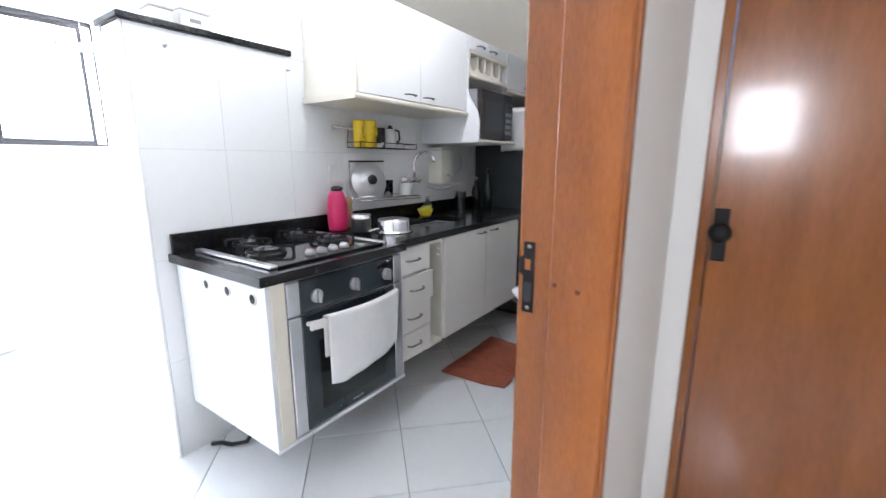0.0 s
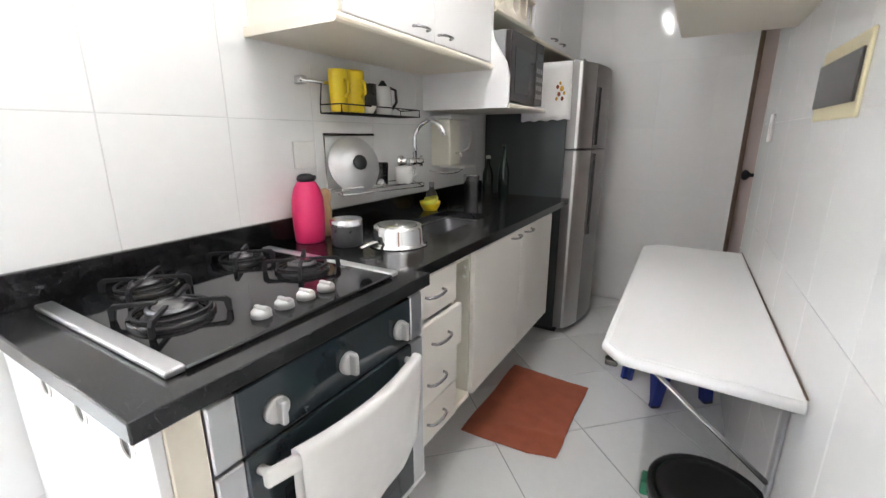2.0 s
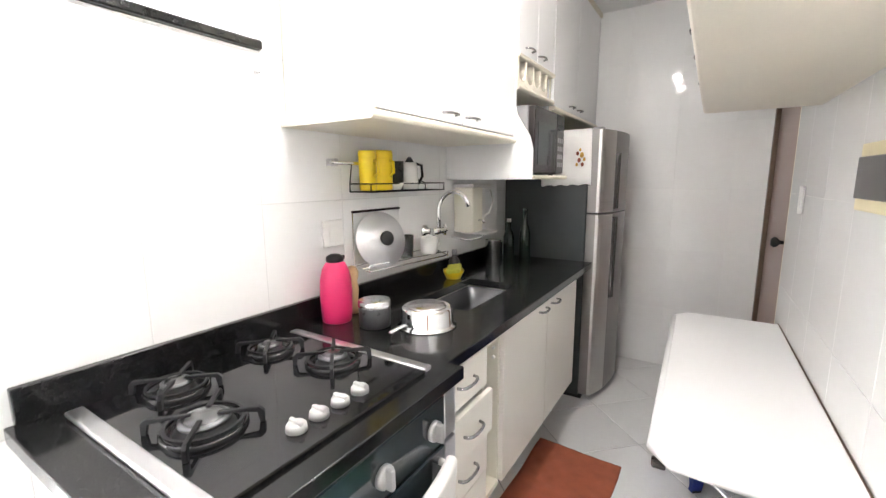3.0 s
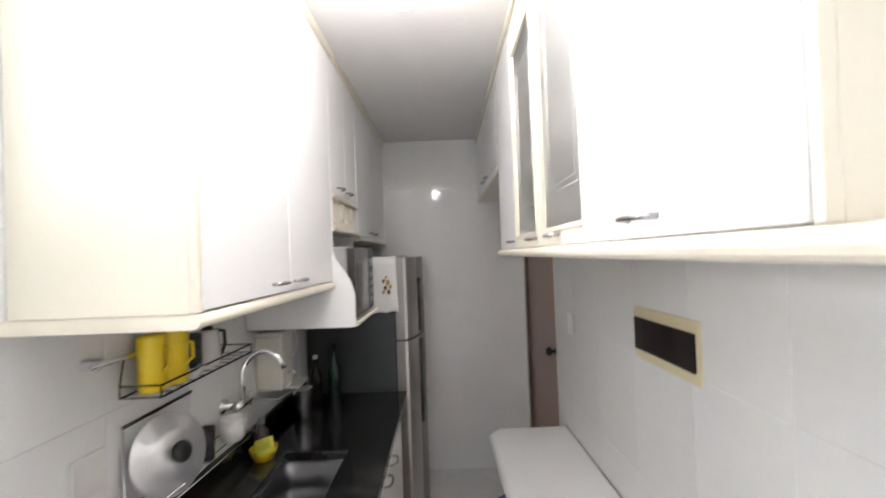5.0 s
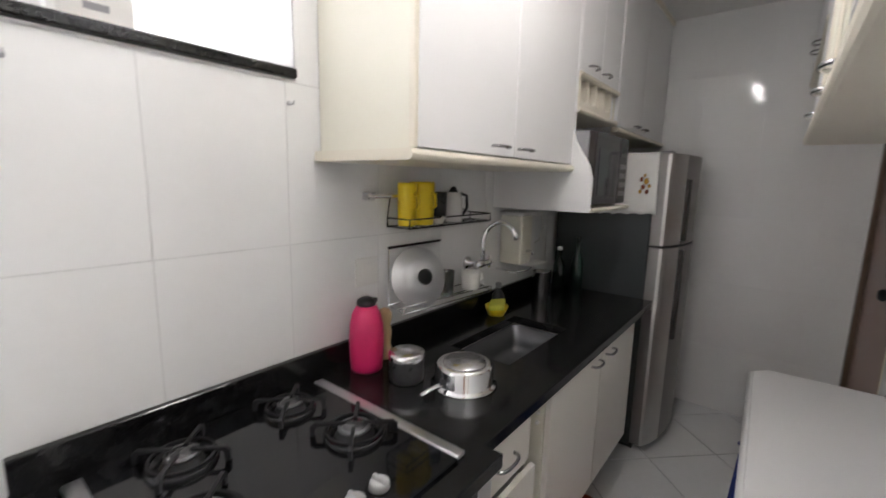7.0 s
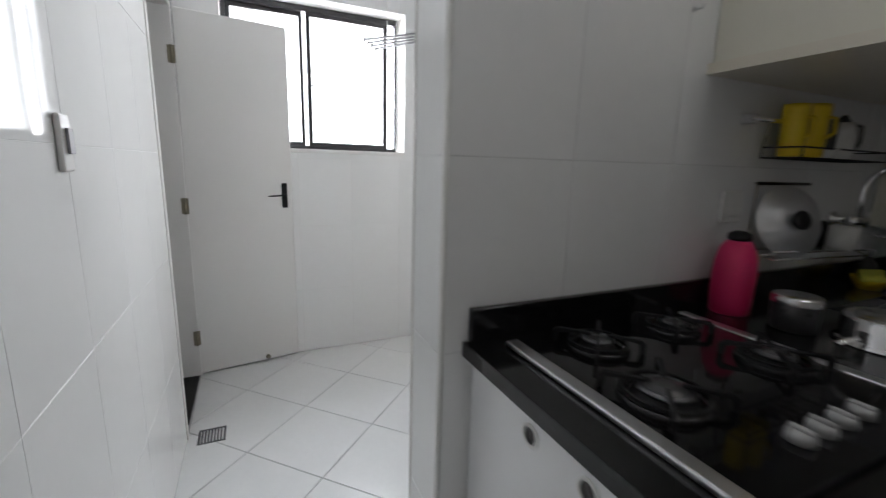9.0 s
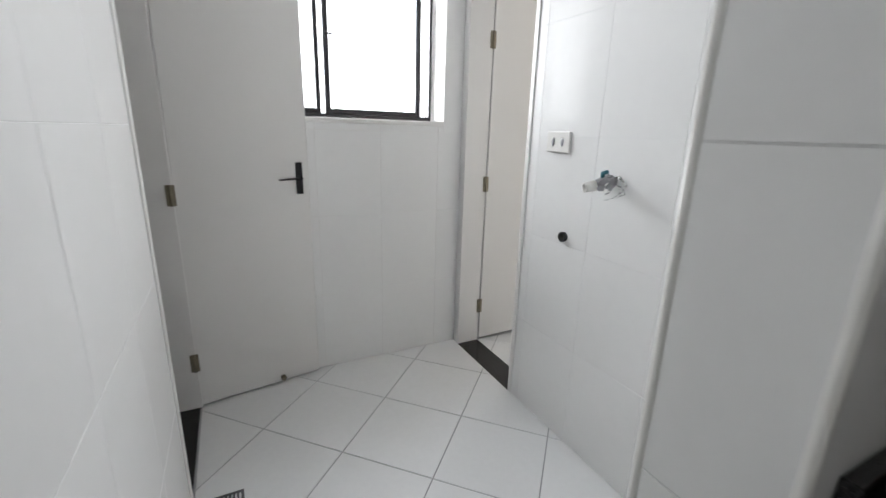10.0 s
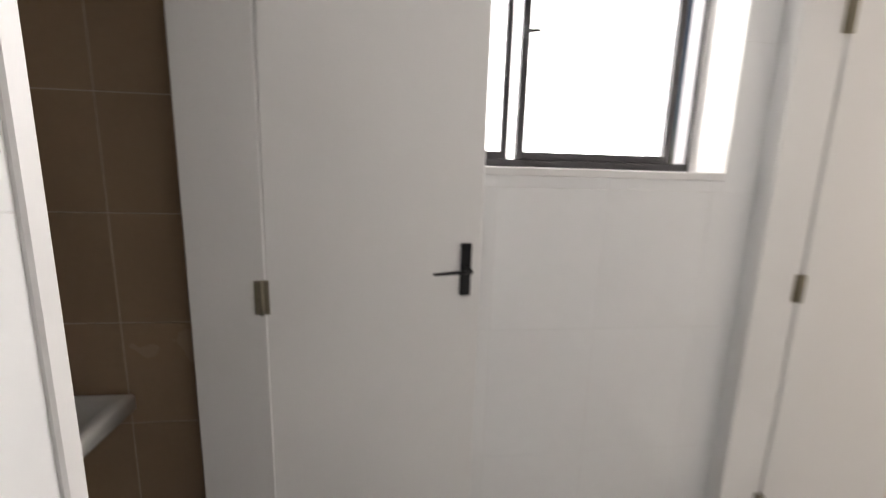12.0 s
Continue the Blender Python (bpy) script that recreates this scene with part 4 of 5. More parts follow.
for y0, y1, hy in ((1.557, 1.974, 1.815), (1.982, 2.399, 2.06)):
    st = 0.040
    d = part("glass_door", join(box(RF - 0.008, RF + 0.011, y0, y0 + st, 1.7105, ZC - 0.035, 0.004, 2), box(RF - 0.008, RF + 0.011, y1 - st, y1, 1.7105, ZC - 0.035, 0.004, 2), box(RF - 0.008, RF + 0.011, y0 + st, y1 - st, 1.7105, 1.757, 0.004, 2), box(RF - 0.008, RF + 0.011, y0 + st, y1 - st, 2.44, ZC - 0.035, 0.004, 2)), M_SIDE, uR)
    bead = 0.012
    part("glazing_bead", join(box(RF - 0.012, RF - 0.0085, y0 + st - bead, y0 + st, 1.745, 2.452, 0.001), box(RF - 0.012, RF - 0.0085, y1 - st, y1 - st + bead, 1.745, 2.452, 0.001), box(RF - 0.012, RF - 0.0085, y0 + st, y1 - st, 1.745, 1.757, 0.001), box(RF - 0.012, RF - 0.0085, y0 + st, y1 - st, 2.44, 2.452, 0.001)), M_EDGE, d, "cream glazing bead")
    g = part("pane", box(RF, RF + 0.004, y0 + st, y1 - st, 1.757, 2.44, 0), G_FROST, d, "etched glass pane")
    g.visible_shadow = False
    ln = []
    for k, ins in enumerate((0.045, 0.062)):
        a, b, zl, zh = y0 + st + ins, y1 - st - ins, 1.80 + ins, 2.40 - ins
        ln += [tube(p, 0.0009, 5) for p in ([(RF - 0.0005, a, zl), (RF - 0.0005, a, zh)], [(RF - 0.0005, b, zl), (RF - 0.0005, b, zh)], [(RF - 0.0005, a, zl), (RF - 0.0005, b, zl)], [(RF - 0.0005, a, zh), (RF - 0.0005, b, zh)])]
    part("etched_line", join(*ln), M_WHITEPL, d)
    handle(hy, 1.735, RF - 0.008, -1, d, 0.075)
# dishes behind the glass
for dx, dy, n in ((-0.42, 1.70, 7), (-0.40, 1.86, 4), (-0.42, 2.20, 5)):
    for i in range(n):
        solo("plate", lathe([(0, 0), (0.045, 0), (0.075, 0.010), (0.078, 0.012), (0.046, 0.003), (0, 0.003)], (dx, dy, 1.7095 + 0.006 + 0.010 * i - 0.0055), n=24), M_CERAMIC, "white ceramic plate stacked behind cabinet glass", "plate", "plates behind glass")

uD = thing("wall_cabinet", (-0.42, 3.45, 2.10), "white two-door wall cabinet above the brown door", "cabinet", "wall cabinets over the table")
for y0 in (2.847, YN - 0.02):
    part("side_panel", box(RF + 0.012, XR - 0.002, y0, y0 + 0.014, 2.13, ZT, 0.001), M_SIDE, uD)
wall_board(uD, RF - 0.012, XR - 0.002, 2.847, YN - 0.006, 2.102, 2.1295, -1)
for y0, y1, hy in ((2.850, 3.443, 3.36), (3.447, YN - 0.010, 3.53)):
    d = part("door", box(RF - 0.008, RF + 0.011, y0, y1, 2.134, ZC - 0.035, 0.003, 2), M_LAM, uD)
    handle(hy, 2.16, RF - 0.008, -1, d, 0.085)
part("cornice", box(RF - 0.020, RF + 0.011, 2.847, YN - 0.006, ZC - 0.033, ZT, 0.006, 2), M_EDGE, uD, "cream cornice strip")

# ---- table, stool, bin, mat ----
table = thing("wall_table", (-0.44, 2.44, 0), "white folding table fixed to the tiled wall on metal struts", "table")
TZ = 0.718
part("tabletop", prism([(-0.620, 1.772), (XR - 0.003, 1.745), (XR - 0.003, 3.13), (-0.610, 3.13), (-0.665, 3.07), (-0.665, 1.825)], TZ - 0.038, TZ, "Z", 0.004, 2), M_LAM, table)
part("edge_band", tube([(XR - 0.004, 1.744, TZ - 0.019), (-0.620, 1.771, TZ - 0.019), (-0.666, 1.825, TZ - 0.019), (-0.666, 3.07, TZ - 0.019), (-0.610, 3.131, TZ - 0.019), (XR - 0.004, 3.131, TZ - 0.019)], 0.016, 8), M_LAM, table)
part("corner_catch", join(box(-0.664, -0.632, 1.786, 1.804, TZ - 0.055, TZ - 0.0385, 0.003), lathe([(0, 0), (0.012, 0), (0.012, 0.02), (0, 0.02)], (-0.655, 1.81, TZ - 0.060), n=12)), M_DARKWIN, table, "dark corner catch")
part("sealant", box(XR - 0.0065, XR - 0.001, 1.745, 3.13, TZ + 0.0002, TZ + 0.003, 0.001), M_PIPE, table, "grimy brown sealant along the wall")
part("wall_rail", box(XR - 0.024, XR - 0.002, 1.80, 3.06, TZ - 0.070, TZ - 0.039, 0.002), M_GREY, table)
for y in (1.86, 2.96):
    part("strut", tube([(-0.58, y, TZ - 0.046), (XR - 0.012, y, 0.40)], 0.011, 8, 0.6), M_ALU, table, "grey metal strut")
    part("wall_bracket", box(XR - 0.010, XR - 0.002, y - 0.018, y + 0.018, 0.36, TZ - 0.071, 0.002), M_GREY, table)

stool = thing("step_stool", (-0.55, 2.85, 0), "blue plastic stool under the table", "stool")
part("seat", box(-0.69, -0.41, 2.70, 2.99, 0.415, 0.440, 0.012, 3), M_BLUE, stool)
part("seat_insert", box(-0.65, -0.45, 2.74, 2.95, 0.4402, 0.443, 0.001), M_BLACK, stool)
for ly in (2.715, 2.975):
    prof = [(-0.715, 0), (-0.665, 0), (-0.640, 0.13), (-0.60, 0.20), (-0.50, 0.20), (-0.46, 0.13), (-0.435, 0), (-0.385, 0), (-0.425, 0.4145), (-0.675, 0.4145)]
    part("leg_panel", moved(prism(prof, -0.013, 0.013, "Y", 0.003), Matrix.Translation((0, ly, 0))), M_BLUE, stool)
for lx in (-0.681, -0.419):
    prof = [(2.700, 0), (2.750, 0), (2.772, 0.13), (2.805, 0.20), (2.885, 0.20), (2.918, 0.13), (2.940, 0), (2.990, 0), (2.962, 0.4145), (2.728, 0.4145)]
    part("leg_panel", prism(prof, lx - 0.012, lx + 0.012, "X", 0.003), M_BLUE, stool)
for ly in (2.715, 2.975):
    for fx in (-0.69, -0.41):
        part("foot_pad", box(fx - 0.022, fx + 0.022, ly - 0.015, ly + 0.015, -0.0005, 0.012, 0.002), M_BLACK, stool)

stool.location, stool.rotation_euler.z = (-0.505, 2.905, 0), radians(38)

bin_ = thing("waste_bin", (-0.357, 1.845, 0), "green plastic waste bin with black liner and lid", "bin")
bx, by = -0.357, 1.845
part("bucket", lathe([(0, 0), (0.115, 0), (0.12, 0.01), (0.145, 0.30), (0.150, 0.302), (0.150, 0.315), (0.142, 0.315), (0.136, 0.30), (0.112, 0.015), (0, 0.015)], (bx, by, 0), n=36), M_BINGREEN, bin_)
part("liner", lathe([(0.151, 0.27), (0.1535, 0.295), (0.153, 0.318), (0.143, 0.321), (0.136, 0.312)], (bx, by, 0), n=36), M_BAG, bin_, "black bin liner folded over the rim")
part("lid", lathe([(0, 0.326), (0.10, 0.325), (0.128, 0.319), (0.134, 0.312), (0.13, 0.309), (0, 0.309)], (bx, by, 0), n=36), M_BLACK, bin_, "black lid")
for s in (-1, 1):
    part("handle_lug", moved(box(-0.012, 0.012, -0.026, 0.026, 0.250, 0.300, 0.006, 2), Matrix.Translation((bx + s * 0.156, by, 0))), M_BINGREEN, bin_)


def mat_fn(u, v):
    x, y = -1.263 + 0.418 * u, 2.085 + 0.63 * v
    ridge = 0.007 * math.exp(-((v - 0.42 + 0.25 * (u - 0.5)) / 0.03) ** 2) * u + 0.013 * math.exp(-((v - 0.13 - 0.12 * u) / 0.035) ** 2) * min(1, 2.2 * u)
    x += 0.006 * math.sin(9 * v) * (u - 0.5)
    y += 0.035 * max(0, u - 0.72) * max(0, 0.25 - v) * 14 + 0.010 * math.sin(5 * u + 1) * (v - 0.5) + 0.02 * (u - 0.5) * (0.3 - v)
    return (x, y, 0.005 + ridge + 0.0012 * math.sin(40 * v) * math.sin(31 * u))


solo("floor_mat", sheet(None, 36, 54, mat_fn, 0.004), M_MAT, "rust red woven mat on the kitchen floor", "mat")

# ---- worktop things ----
th = thing("thermos_flask", (-1.655, 1.64, CT), "raspberry pink thermos flask with black stopper", "thermos")
tx, ty = -1.664, 1.665
part("body", lathe([(0, 0), (0.048, 0), (0.051, 0.004), (0.054, 0.045), (0.056, 0.105), (0.053, 0.152), (0.045, 0.187), (0.034, 0.207), (0.028, 0.212), (0, 0.212)], (tx, ty, CT + 0.001)), M_PINK, th)
part("stopper", lathe([(0, 0.2125), (0.028, 0.2125), (0.031, 0.218), (0.029, 0.230), (0.016, 0.238), (0, 0.239)], (tx, ty, CT + 0.001)), M_BLACK, th, "black stopper")
part("spout", moved(box(-0.008, 0.008, 0.02, 0.042, 0.214, 0.230, 0.004, 2), Matrix.Translation((tx, ty, CT + 0.001))), M_BLACK, th)
solo("pepper_mill", lathe([(0, 0), (0.026, 0), (0.027, 0.02), (0.020, 0.05), (0.024, 0.09), (0.019, 0.12), (0.024, 0.135), (0.025, 0.155), (0.016, 0.172), (0, 0.178)], (-1.685, 1.765, CT + 0.001)), M_PALEWOOD, "pale turned wooden pepper mill behind the thermos", "pepper mill")
can = thing("canister", (-1.515, 1.70, CT), "charcoal canister with pale metal lid", "canister")
part("body", lathe([(0, 0), (0.050, 0), (0.053, 0.004), (0.054, 0.076), (0.051, 0.079), (0, 0.079)], (-1.515, 1.695, CT + 0.001), n=32), M_DARKPOT, can)
part("lid", lathe([(0.0555, 0.070), (0.056, 0.086), (0.052, 0.091), (0.02, 0.093), (0, 0.093)], (-1.515, 1.695, CT + 0.001), n=32), M_ALU, can, "pale metal lid")
pot = thing("saucepan", (-1.36, 1.80, CT), "polished steel saucepan drying upside down on the worktop", "saucepan")
px, py = -1.365, 1.790
part("pan", lathe([(0.080, 0.004), (0.099, 0.0), (0.101, 0.003), (0.092, 0.007), (0.0885, 0.013), (0.087, 0.058), (0.083, 0.067), (0.076, 0.070), (0.072, 0.0695), (0.068, 0.068), (0, 0.068)], (px, py, CT + 0.001), n=40), M_CHROME, pot)
part("base_disc", lathe([(0.066, 0.0685), (0.065, 0.0705), (0, 0.0705)], (px, py, CT + 0.001), n=36), M_ALU, pot, "satin base disc")
part("pan_handle", tube([(px - 0.012, py - 0.088, CT + 0.026), (px - 0.016, py - 0.112, CT + 0.028), (px - 0.022, py - 0.140, CT + 0.024), (px - 0.026, py - 0.168, CT + 0.018)], [0.010, 0.008, 0.011, 0.008], 10, 0.6), M_ALU, pot, "riveted metal handle")
part("handle_mount", moved(box(-0.012, 0.012, -0.004, 0.004, 0.014, 0.042, 0.003), Matrix.Translation((px - 0.0115, py - 0.0865, CT)) @ pose(0, 0, 0, 0, 0, -7)), M_DARKPOT, pot)
dsh = thing("sponge_dish", (-1.64, 2.43, CT), "yellow green sponge in a small dish by the sink", "sponge")
part("dish", lathe([(0, 0), (0.035, 0), (0.05, 0.03), (0.053, 0.045), (0.050, 0.045), (0.045, 0.03), (0.03, 0.004), (0, 0.004)], (-1.645, 2.435, CT + 0.001), n=24), M_YELLOW, dsh)
part("sponge", moved(box(-0.035, 0.035, -0.05, 0.05, 0, 0.024, 0.007, 2), Matrix.Translation((-1.64, 2.435, CT + 0.038)) @ pose(0, 0, 0, 6, -8, 25)), M_SPONGE, dsh)
soap = thing("soap_bottle", (-1.69, 2.50, CT), "dark soap bottle with pale cap by the sink", "bottle")
part("bottle", lathe([(0, 0), (0.028, 0), (0.03, 0.01), (0.03, 0.07), (0.013, 0.095), (0.013, 0.105), (0, 0.105)], (-1.69, 2.52, CT + 0.001), n=20), M_DARKPOT, soap)
part("cap", lathe([(0.0, 0.1055), (0.015, 0.1055), (0.014, 0.13), (0, 0.13)], (-1.69, 2.52, CT + 0.001), n=16), M_GREY, soap)
solo("steel_tumbler", lathe([(0, 0), (0.040, 0), (0.042, 0.003), (0.046, 0.142), (0.047, 0.145), (0.0445, 0.145), (0.040, 0.006), (0, 0.006)], (-1.630, 2.86, CT + 0.001), n=32), M_ALU, "brushed steel tumbler by the water filter", "tumbler")
b1 = thing("dark_bottle", (-1.64, 3.12, CT), "dark glass bottle with pale cap beside the fridge", "bottle", "bottles beside the fridge")
part("bottle", lathe([(0, 0), (0.032, 0), (0.034, 0.006), (0.034, 0.13), (0.026, 0.16), (0.013, 0.185), (0.012, 0.225), (0, 0.225)], (-1.645, 3.12, CT + 0.001), n=24), M_BOTTLE_DK, b1)
part("cap", lathe([(0, 0.2255), (0.014, 0.2255), (0.014, 0.245), (0, 0.246)], (-1.645, 3.12, CT + 0.001), n=16), M_WHITEPL, b1, "pale cap")
b2 = thing("green_bottle", (-1.55, 3.14, CT), "slim green glass bottle beside the fridge", "bottle", "bottles beside the fridge")
part("bottle", lathe([(0, 0), (0.033, 0), (0.035, 0.006), (0.035, 0.15), (0.028, 0.185), (0.014, 0.225), (0.0125, 0.295), (0.0145, 0.297), (0.0145, 0.31), (0, 0.31)], (-1.548, 3.145, CT + 0.001), n=24), M_BOTTLE, b2)

# ---- things on the tiled wall over the sink ----
rack = thing("wall_shelf", (-1.70, 2.1, 1.36), "dark wire wall shelf on a chrome hanging rail", "shelf")
part("rail", tube([(-1.715, 1.715, 1.468), (-1.715, 2.02, 1.468)], 0.007, 10), M_CHROME, rack, "chrome hanging rail")
for y in (1.735, 2.00):
    part("rail_bracket", join(box(XL + 0.0005, -1.709, y - 0.012, y + 0.012, 1.455, 1.482, 0.003)), M_STEEL, rack)
SH0, SH1 = 1.825, 2.325
shelf_bars = [tube([(x, SH0, z), (x, SH1, z)], 0.0028, 6) for x, z in ((-1.63, 1.362), (-1.735, 1.362), (-1.63, 1.392))]
for i in range(11):
    shelf_bars.append(tube([(-1.63, SH0 + 0.05 * i, 1.362), (-1.735, SH0 + 0.05 * i, 1.362)], 0.002, 5))
for y in (SH0, SH1):
    shelf_bars.append(tube([(-1.63, y, 1.362), (-1.63, y, 1.392), (-1.735, y, 1.392), (-1.735, y, 1.362)], 0.0028, 6))
    shelf_bars.append(tube([(-1.735, y, 1.392), (-1.722, min(y, 2.01), 1.470)], 0.0025, 6))
part("wire_shelf", join(*shelf_bars), M_IRON, rack, "dark wire shelf")
for y, r, h in ((1.868, 0.034, 0.148), (1.945, 0.046, 0.152)):
    jar = thing("yellow_container", (-1.68, y, 1.366), "yellow plastic container on the wall shelf", "container", "yellow containers")
    part("body", lathe([(0, 0), (r * 0.9, 0), (r * 0.94, 0.006), (r, h * 0.92), (r * 0.96, h), (0, h)], (-1.682, y, 1.3665), n=28), M_YELLOW, jar)
    part("grip", tube([(-1.682 + r, y, 1.3665 + h * 0.75), (-1.682 + r + 0.016, y, 1.3665 + h * 0.72), (-1.682 + r + 0.018, y, 1.3665 + h * 0.45), (-1.682 + r * 0.97, y, 1.3665 + h * 0.36)], 0.005, 8), M_YELLOW, jar)
solo("dark_mug", lathe([(0, 0), (0.032, 0), (0.034, 0.115), (0.031, 0.115), (0.029, 0.004), (0, 0.004)], (-1.690, 2.045, 1.3665), n=24), M_DARKPOT, "dark mug on the wall shelf", "mug")
solo("small_bowl", lathe([(0, 0), (0.016, 0), (0.020, 0.004), (0.032, 0.026), (0.030, 0.028), (0.018, 0.007), (0, 0.005)], (-1.655, 2.005, 1.3665), n=24), M_CERAMIC, "small white bowl beside the yellow containers", "bowl")
jug = thing("white_jug", (-1.68, 2.17, 1.366), "white coffee pot with black lid and handle", "jug")
part("body", lathe([(0, 0), (0.037, 0), (0.039, 0.02), (0.035, 0.085), (0.031, 0.112), (0, 0.114)], (-1.68, 2.128, 1.3665), n=28), M_CERAMIC, jug)
part("lid", lathe([(0, 0.1145), (0.020, 0.1145), (0.014, 0.124), (0.007, 0.135), (0, 0.137)], (-1.68, 2.128, 1.3665), n=20), M_BLACK, jug)
part("handle", tube([(-1.665, 2.155, 1.475), (-1.655, 2.182, 1.468), (-1.655, 2.188, 1.42), (-1.660, 2.163, 1.390)], 0.006, 8), M_BLACK, jug, "black handle")

lr = thing("lid_rack", (-1.72, 2.1, 1.09), "chrome wire rack with pan lid on the tiled wall", "rack")
part("rail", tube([(-1.735, 1.83, 1.285), (-1.735, 2.12, 1.285)], 0.005, 8), M_DARKWIN, lr, "dark top rail")
wire = [tube([(-1.735, 1.83, 1.285), (-1.735, 1.83, 1.075), (-1.655, 1.83, 1.060), (-1.655, 1.83, 1.085)], 0.003, 6), tube([(-1.735, 2.38, 1.105), (-1.735, 2.38, 1.075), (-1.645, 2.38, 1.042), (-1.645, 2.38, 1.062)], 0.003, 6)]
wire += [tube([(x, 1.83, z), (x, 2.38, z - dz)], 0.003, 6) for x, z, dz in ((-1.735, 1.075, 0), (-1.695, 1.067, 0.012), (-1.655, 1.060, 0.02), (-1.655, 1.085, 0.025))]
part("basket", join(*wire), M_CHROME, lr)
lid = thing("pan_lid", (-1.68, 1.97, 1.18), "round aluminium pan lid with black knob in the rack", "pan lid")
TL = Matrix.Translation((-1.690, 1.942, 1.168)) @ pose(0, 0, 0, 0, 76, -18)
part("disc", moved(lathe([(0.112, 0.0), (0.114, 0.002), (0.112, 0.005), (0.104, 0.006), (0.100, 0.010), (0.066, 0.020), (0.062, 0.024), (0, 0.027), (0, 0.024), (0.060, 0.020), (0.098, 0.006), (0.112, 0.0)], n=44), TL), M_LID, lid)
part("knob", moved(lathe([(0, 0.0272), (0.016, 0.0272), (0.015, 0.036), (0.028, 0.042), (0.030, 0.050), (0.022, 0.056), (0, 0.057)], n=22), TL), M_BLACK, lid, "black knob")
solo("drinking_glass", lathe([(0, 0), (0.028, 0), (0.032, 0.10), (0.029, 0.10), (0.026, 0.006), (0, 0.006)], (-1.690, 2.110, 1.068), n=24), G_CLEAR, "clear drinking glass in the wire rack", "glass")
mug = thing("white_mug", (-1.69, 2.29, 1.08), "white ceramic mug in the wire rack", "mug")
part("cup", lathe([(0, 0), (0.034, 0), (0.040, 0.012), (0.042, 0.08), (0.039, 0.08), (0.036, 0.012), (0, 0.006)], (-1.680, 2.268, 1.064), n=28), M_CERAMIC, mug)
part("handle", tube([(-1.673, 2.308, 1.130), (-1.668, 2.338, 1.127), (-1.668, 2.345, 1.100), (-1.673, 2.309, 1.083)], 0.0055, 8), M_CERAMIC, mug)

tap = thing("wall_tap", (XL, 2.37, 1.16), "chrome wall-mounted gooseneck kitchen tap", "tap")
part("flange", lathe([(0, 0), (0.030, 0), (0.028, 0.006), (0.014, 0.012), (0.014, 0.055), (0, 0.055)], (XL + 0.0005, 2.335, 1.160), "X", 20), M_CHROME, tap)
part("valve_body", lathe([(0, -0.03), (0.017, -0.03), (0.019, 0.0), (0.017, 0.06), (0, 0.06)], (-1.69, 2.345, 1.160), "Y", 18), M_CHROME, tap)
neck = [(-1.69, 2.37, 1.175), (-1.69, 2.37, 1.235)] + [(-1.69 + 0.075 - 0.075 * math.cos(radians(a)), 2.37 + 0.03 * math.sin(radians(a / 2)), 1.265 + 0.085 * math.sin(radians(a))) for a in range(0, 171, 17)]
part("spout", tube(neck, 0.0108, 10), M_CHROME, tap)
part("tap_handle", join(lathe([(0, 0), (0.012, 0), (0.013, 0.03), (0, 0.03)], (-1.69, 2.406, 1.160), "Y", 14), tube([(-1.69, 2.425, 1.135), (-1.69, 2.425, 1.188)], 0.008, 8)), M_CHROME, tap)

flt = thing("water_filter", (-1.70, 2.695, 1.11), "white wall-hung water filter with drip tray and hose", "water filter")
part("body", box(XL + 0.001, -1.630, 2.61, 2.725, 1.125, 1.365, 0.010, 3), M_SIDE, flt)
# added box where the wall cabinets' shadow greys the wall, no filter part
part("side_body", box(XL + 0.001, -1.650, 2.726, 2.8, 1.16, 1.36, 0.008, 2), M_WHITEPL, flt)
part("cover", box(XL + 0.001, -1.620, 2.6, 2.81, 1.3655, 1.382, 0.004, 2), M_WHITEPL, flt)
part("spout", tube([(-1.630, 2.675, 1.19), (-1.605, 2.675, 1.192), (-1.597, 2.675, 1.175)], 0.007, 8), M_CHROME, flt)
part("drip_tray", box(XL + 0.001, -1.590, 2.695, 2.835, 1.108, 1.122, 0.004, 2), M_WHITEPL, flt)
part("tray_bracket", tube([(-1.745, 2.585, 1.10), (-1.66, 2.615, 1.085), (-1.63, 2.695, 1.09), (-1.64, 2.775, 1.105)], 0.005, 8), M_CHROME, flt)
part("hose", tube([(-1.70, 2.8, 1.30), (-1.69, 2.86, 1.355), (-1.69, 2.94, 1.35), (-1.69, 2.975, 1.28), (-1.70, 2.955, 1.21), (-1.735, 2.90, 1.18)], 0.005, 8), M_WHITEPL, flt, "thin pale hose")
sock = thing("wall_socket", (XL, 1.74, 1.21), "white wall socket behind the thermos", "socket")
part("plate", box(XL + 0.0005, XL + 0.009, 1.690, 1.785, 1.165, 1.262, 0.003, 2), M_WHITEPL, sock)
part("insert", box(XL + 0.0092, XL + 0.011, 1.715, 1.76, 1.185, 1.242, 0.001), M_WHITEPL, sock)
for y in (0.921, 1.469):
    solo("wall_hook", join(lathe([(0, 0), (0.007, 0), (0.006, 0.004), (0, 0.004)], (XL + 0.0005, y, 1.722), "X", 12), tube([(XL + 0.004, y, 1.722), (XL + 0.022, y, 1.718), (XL + 0.026, y, 1.728)], 0.0022, 6)), M_STEEL, "small steel screw hook in the tiled wall", "hook", "screw hooks")
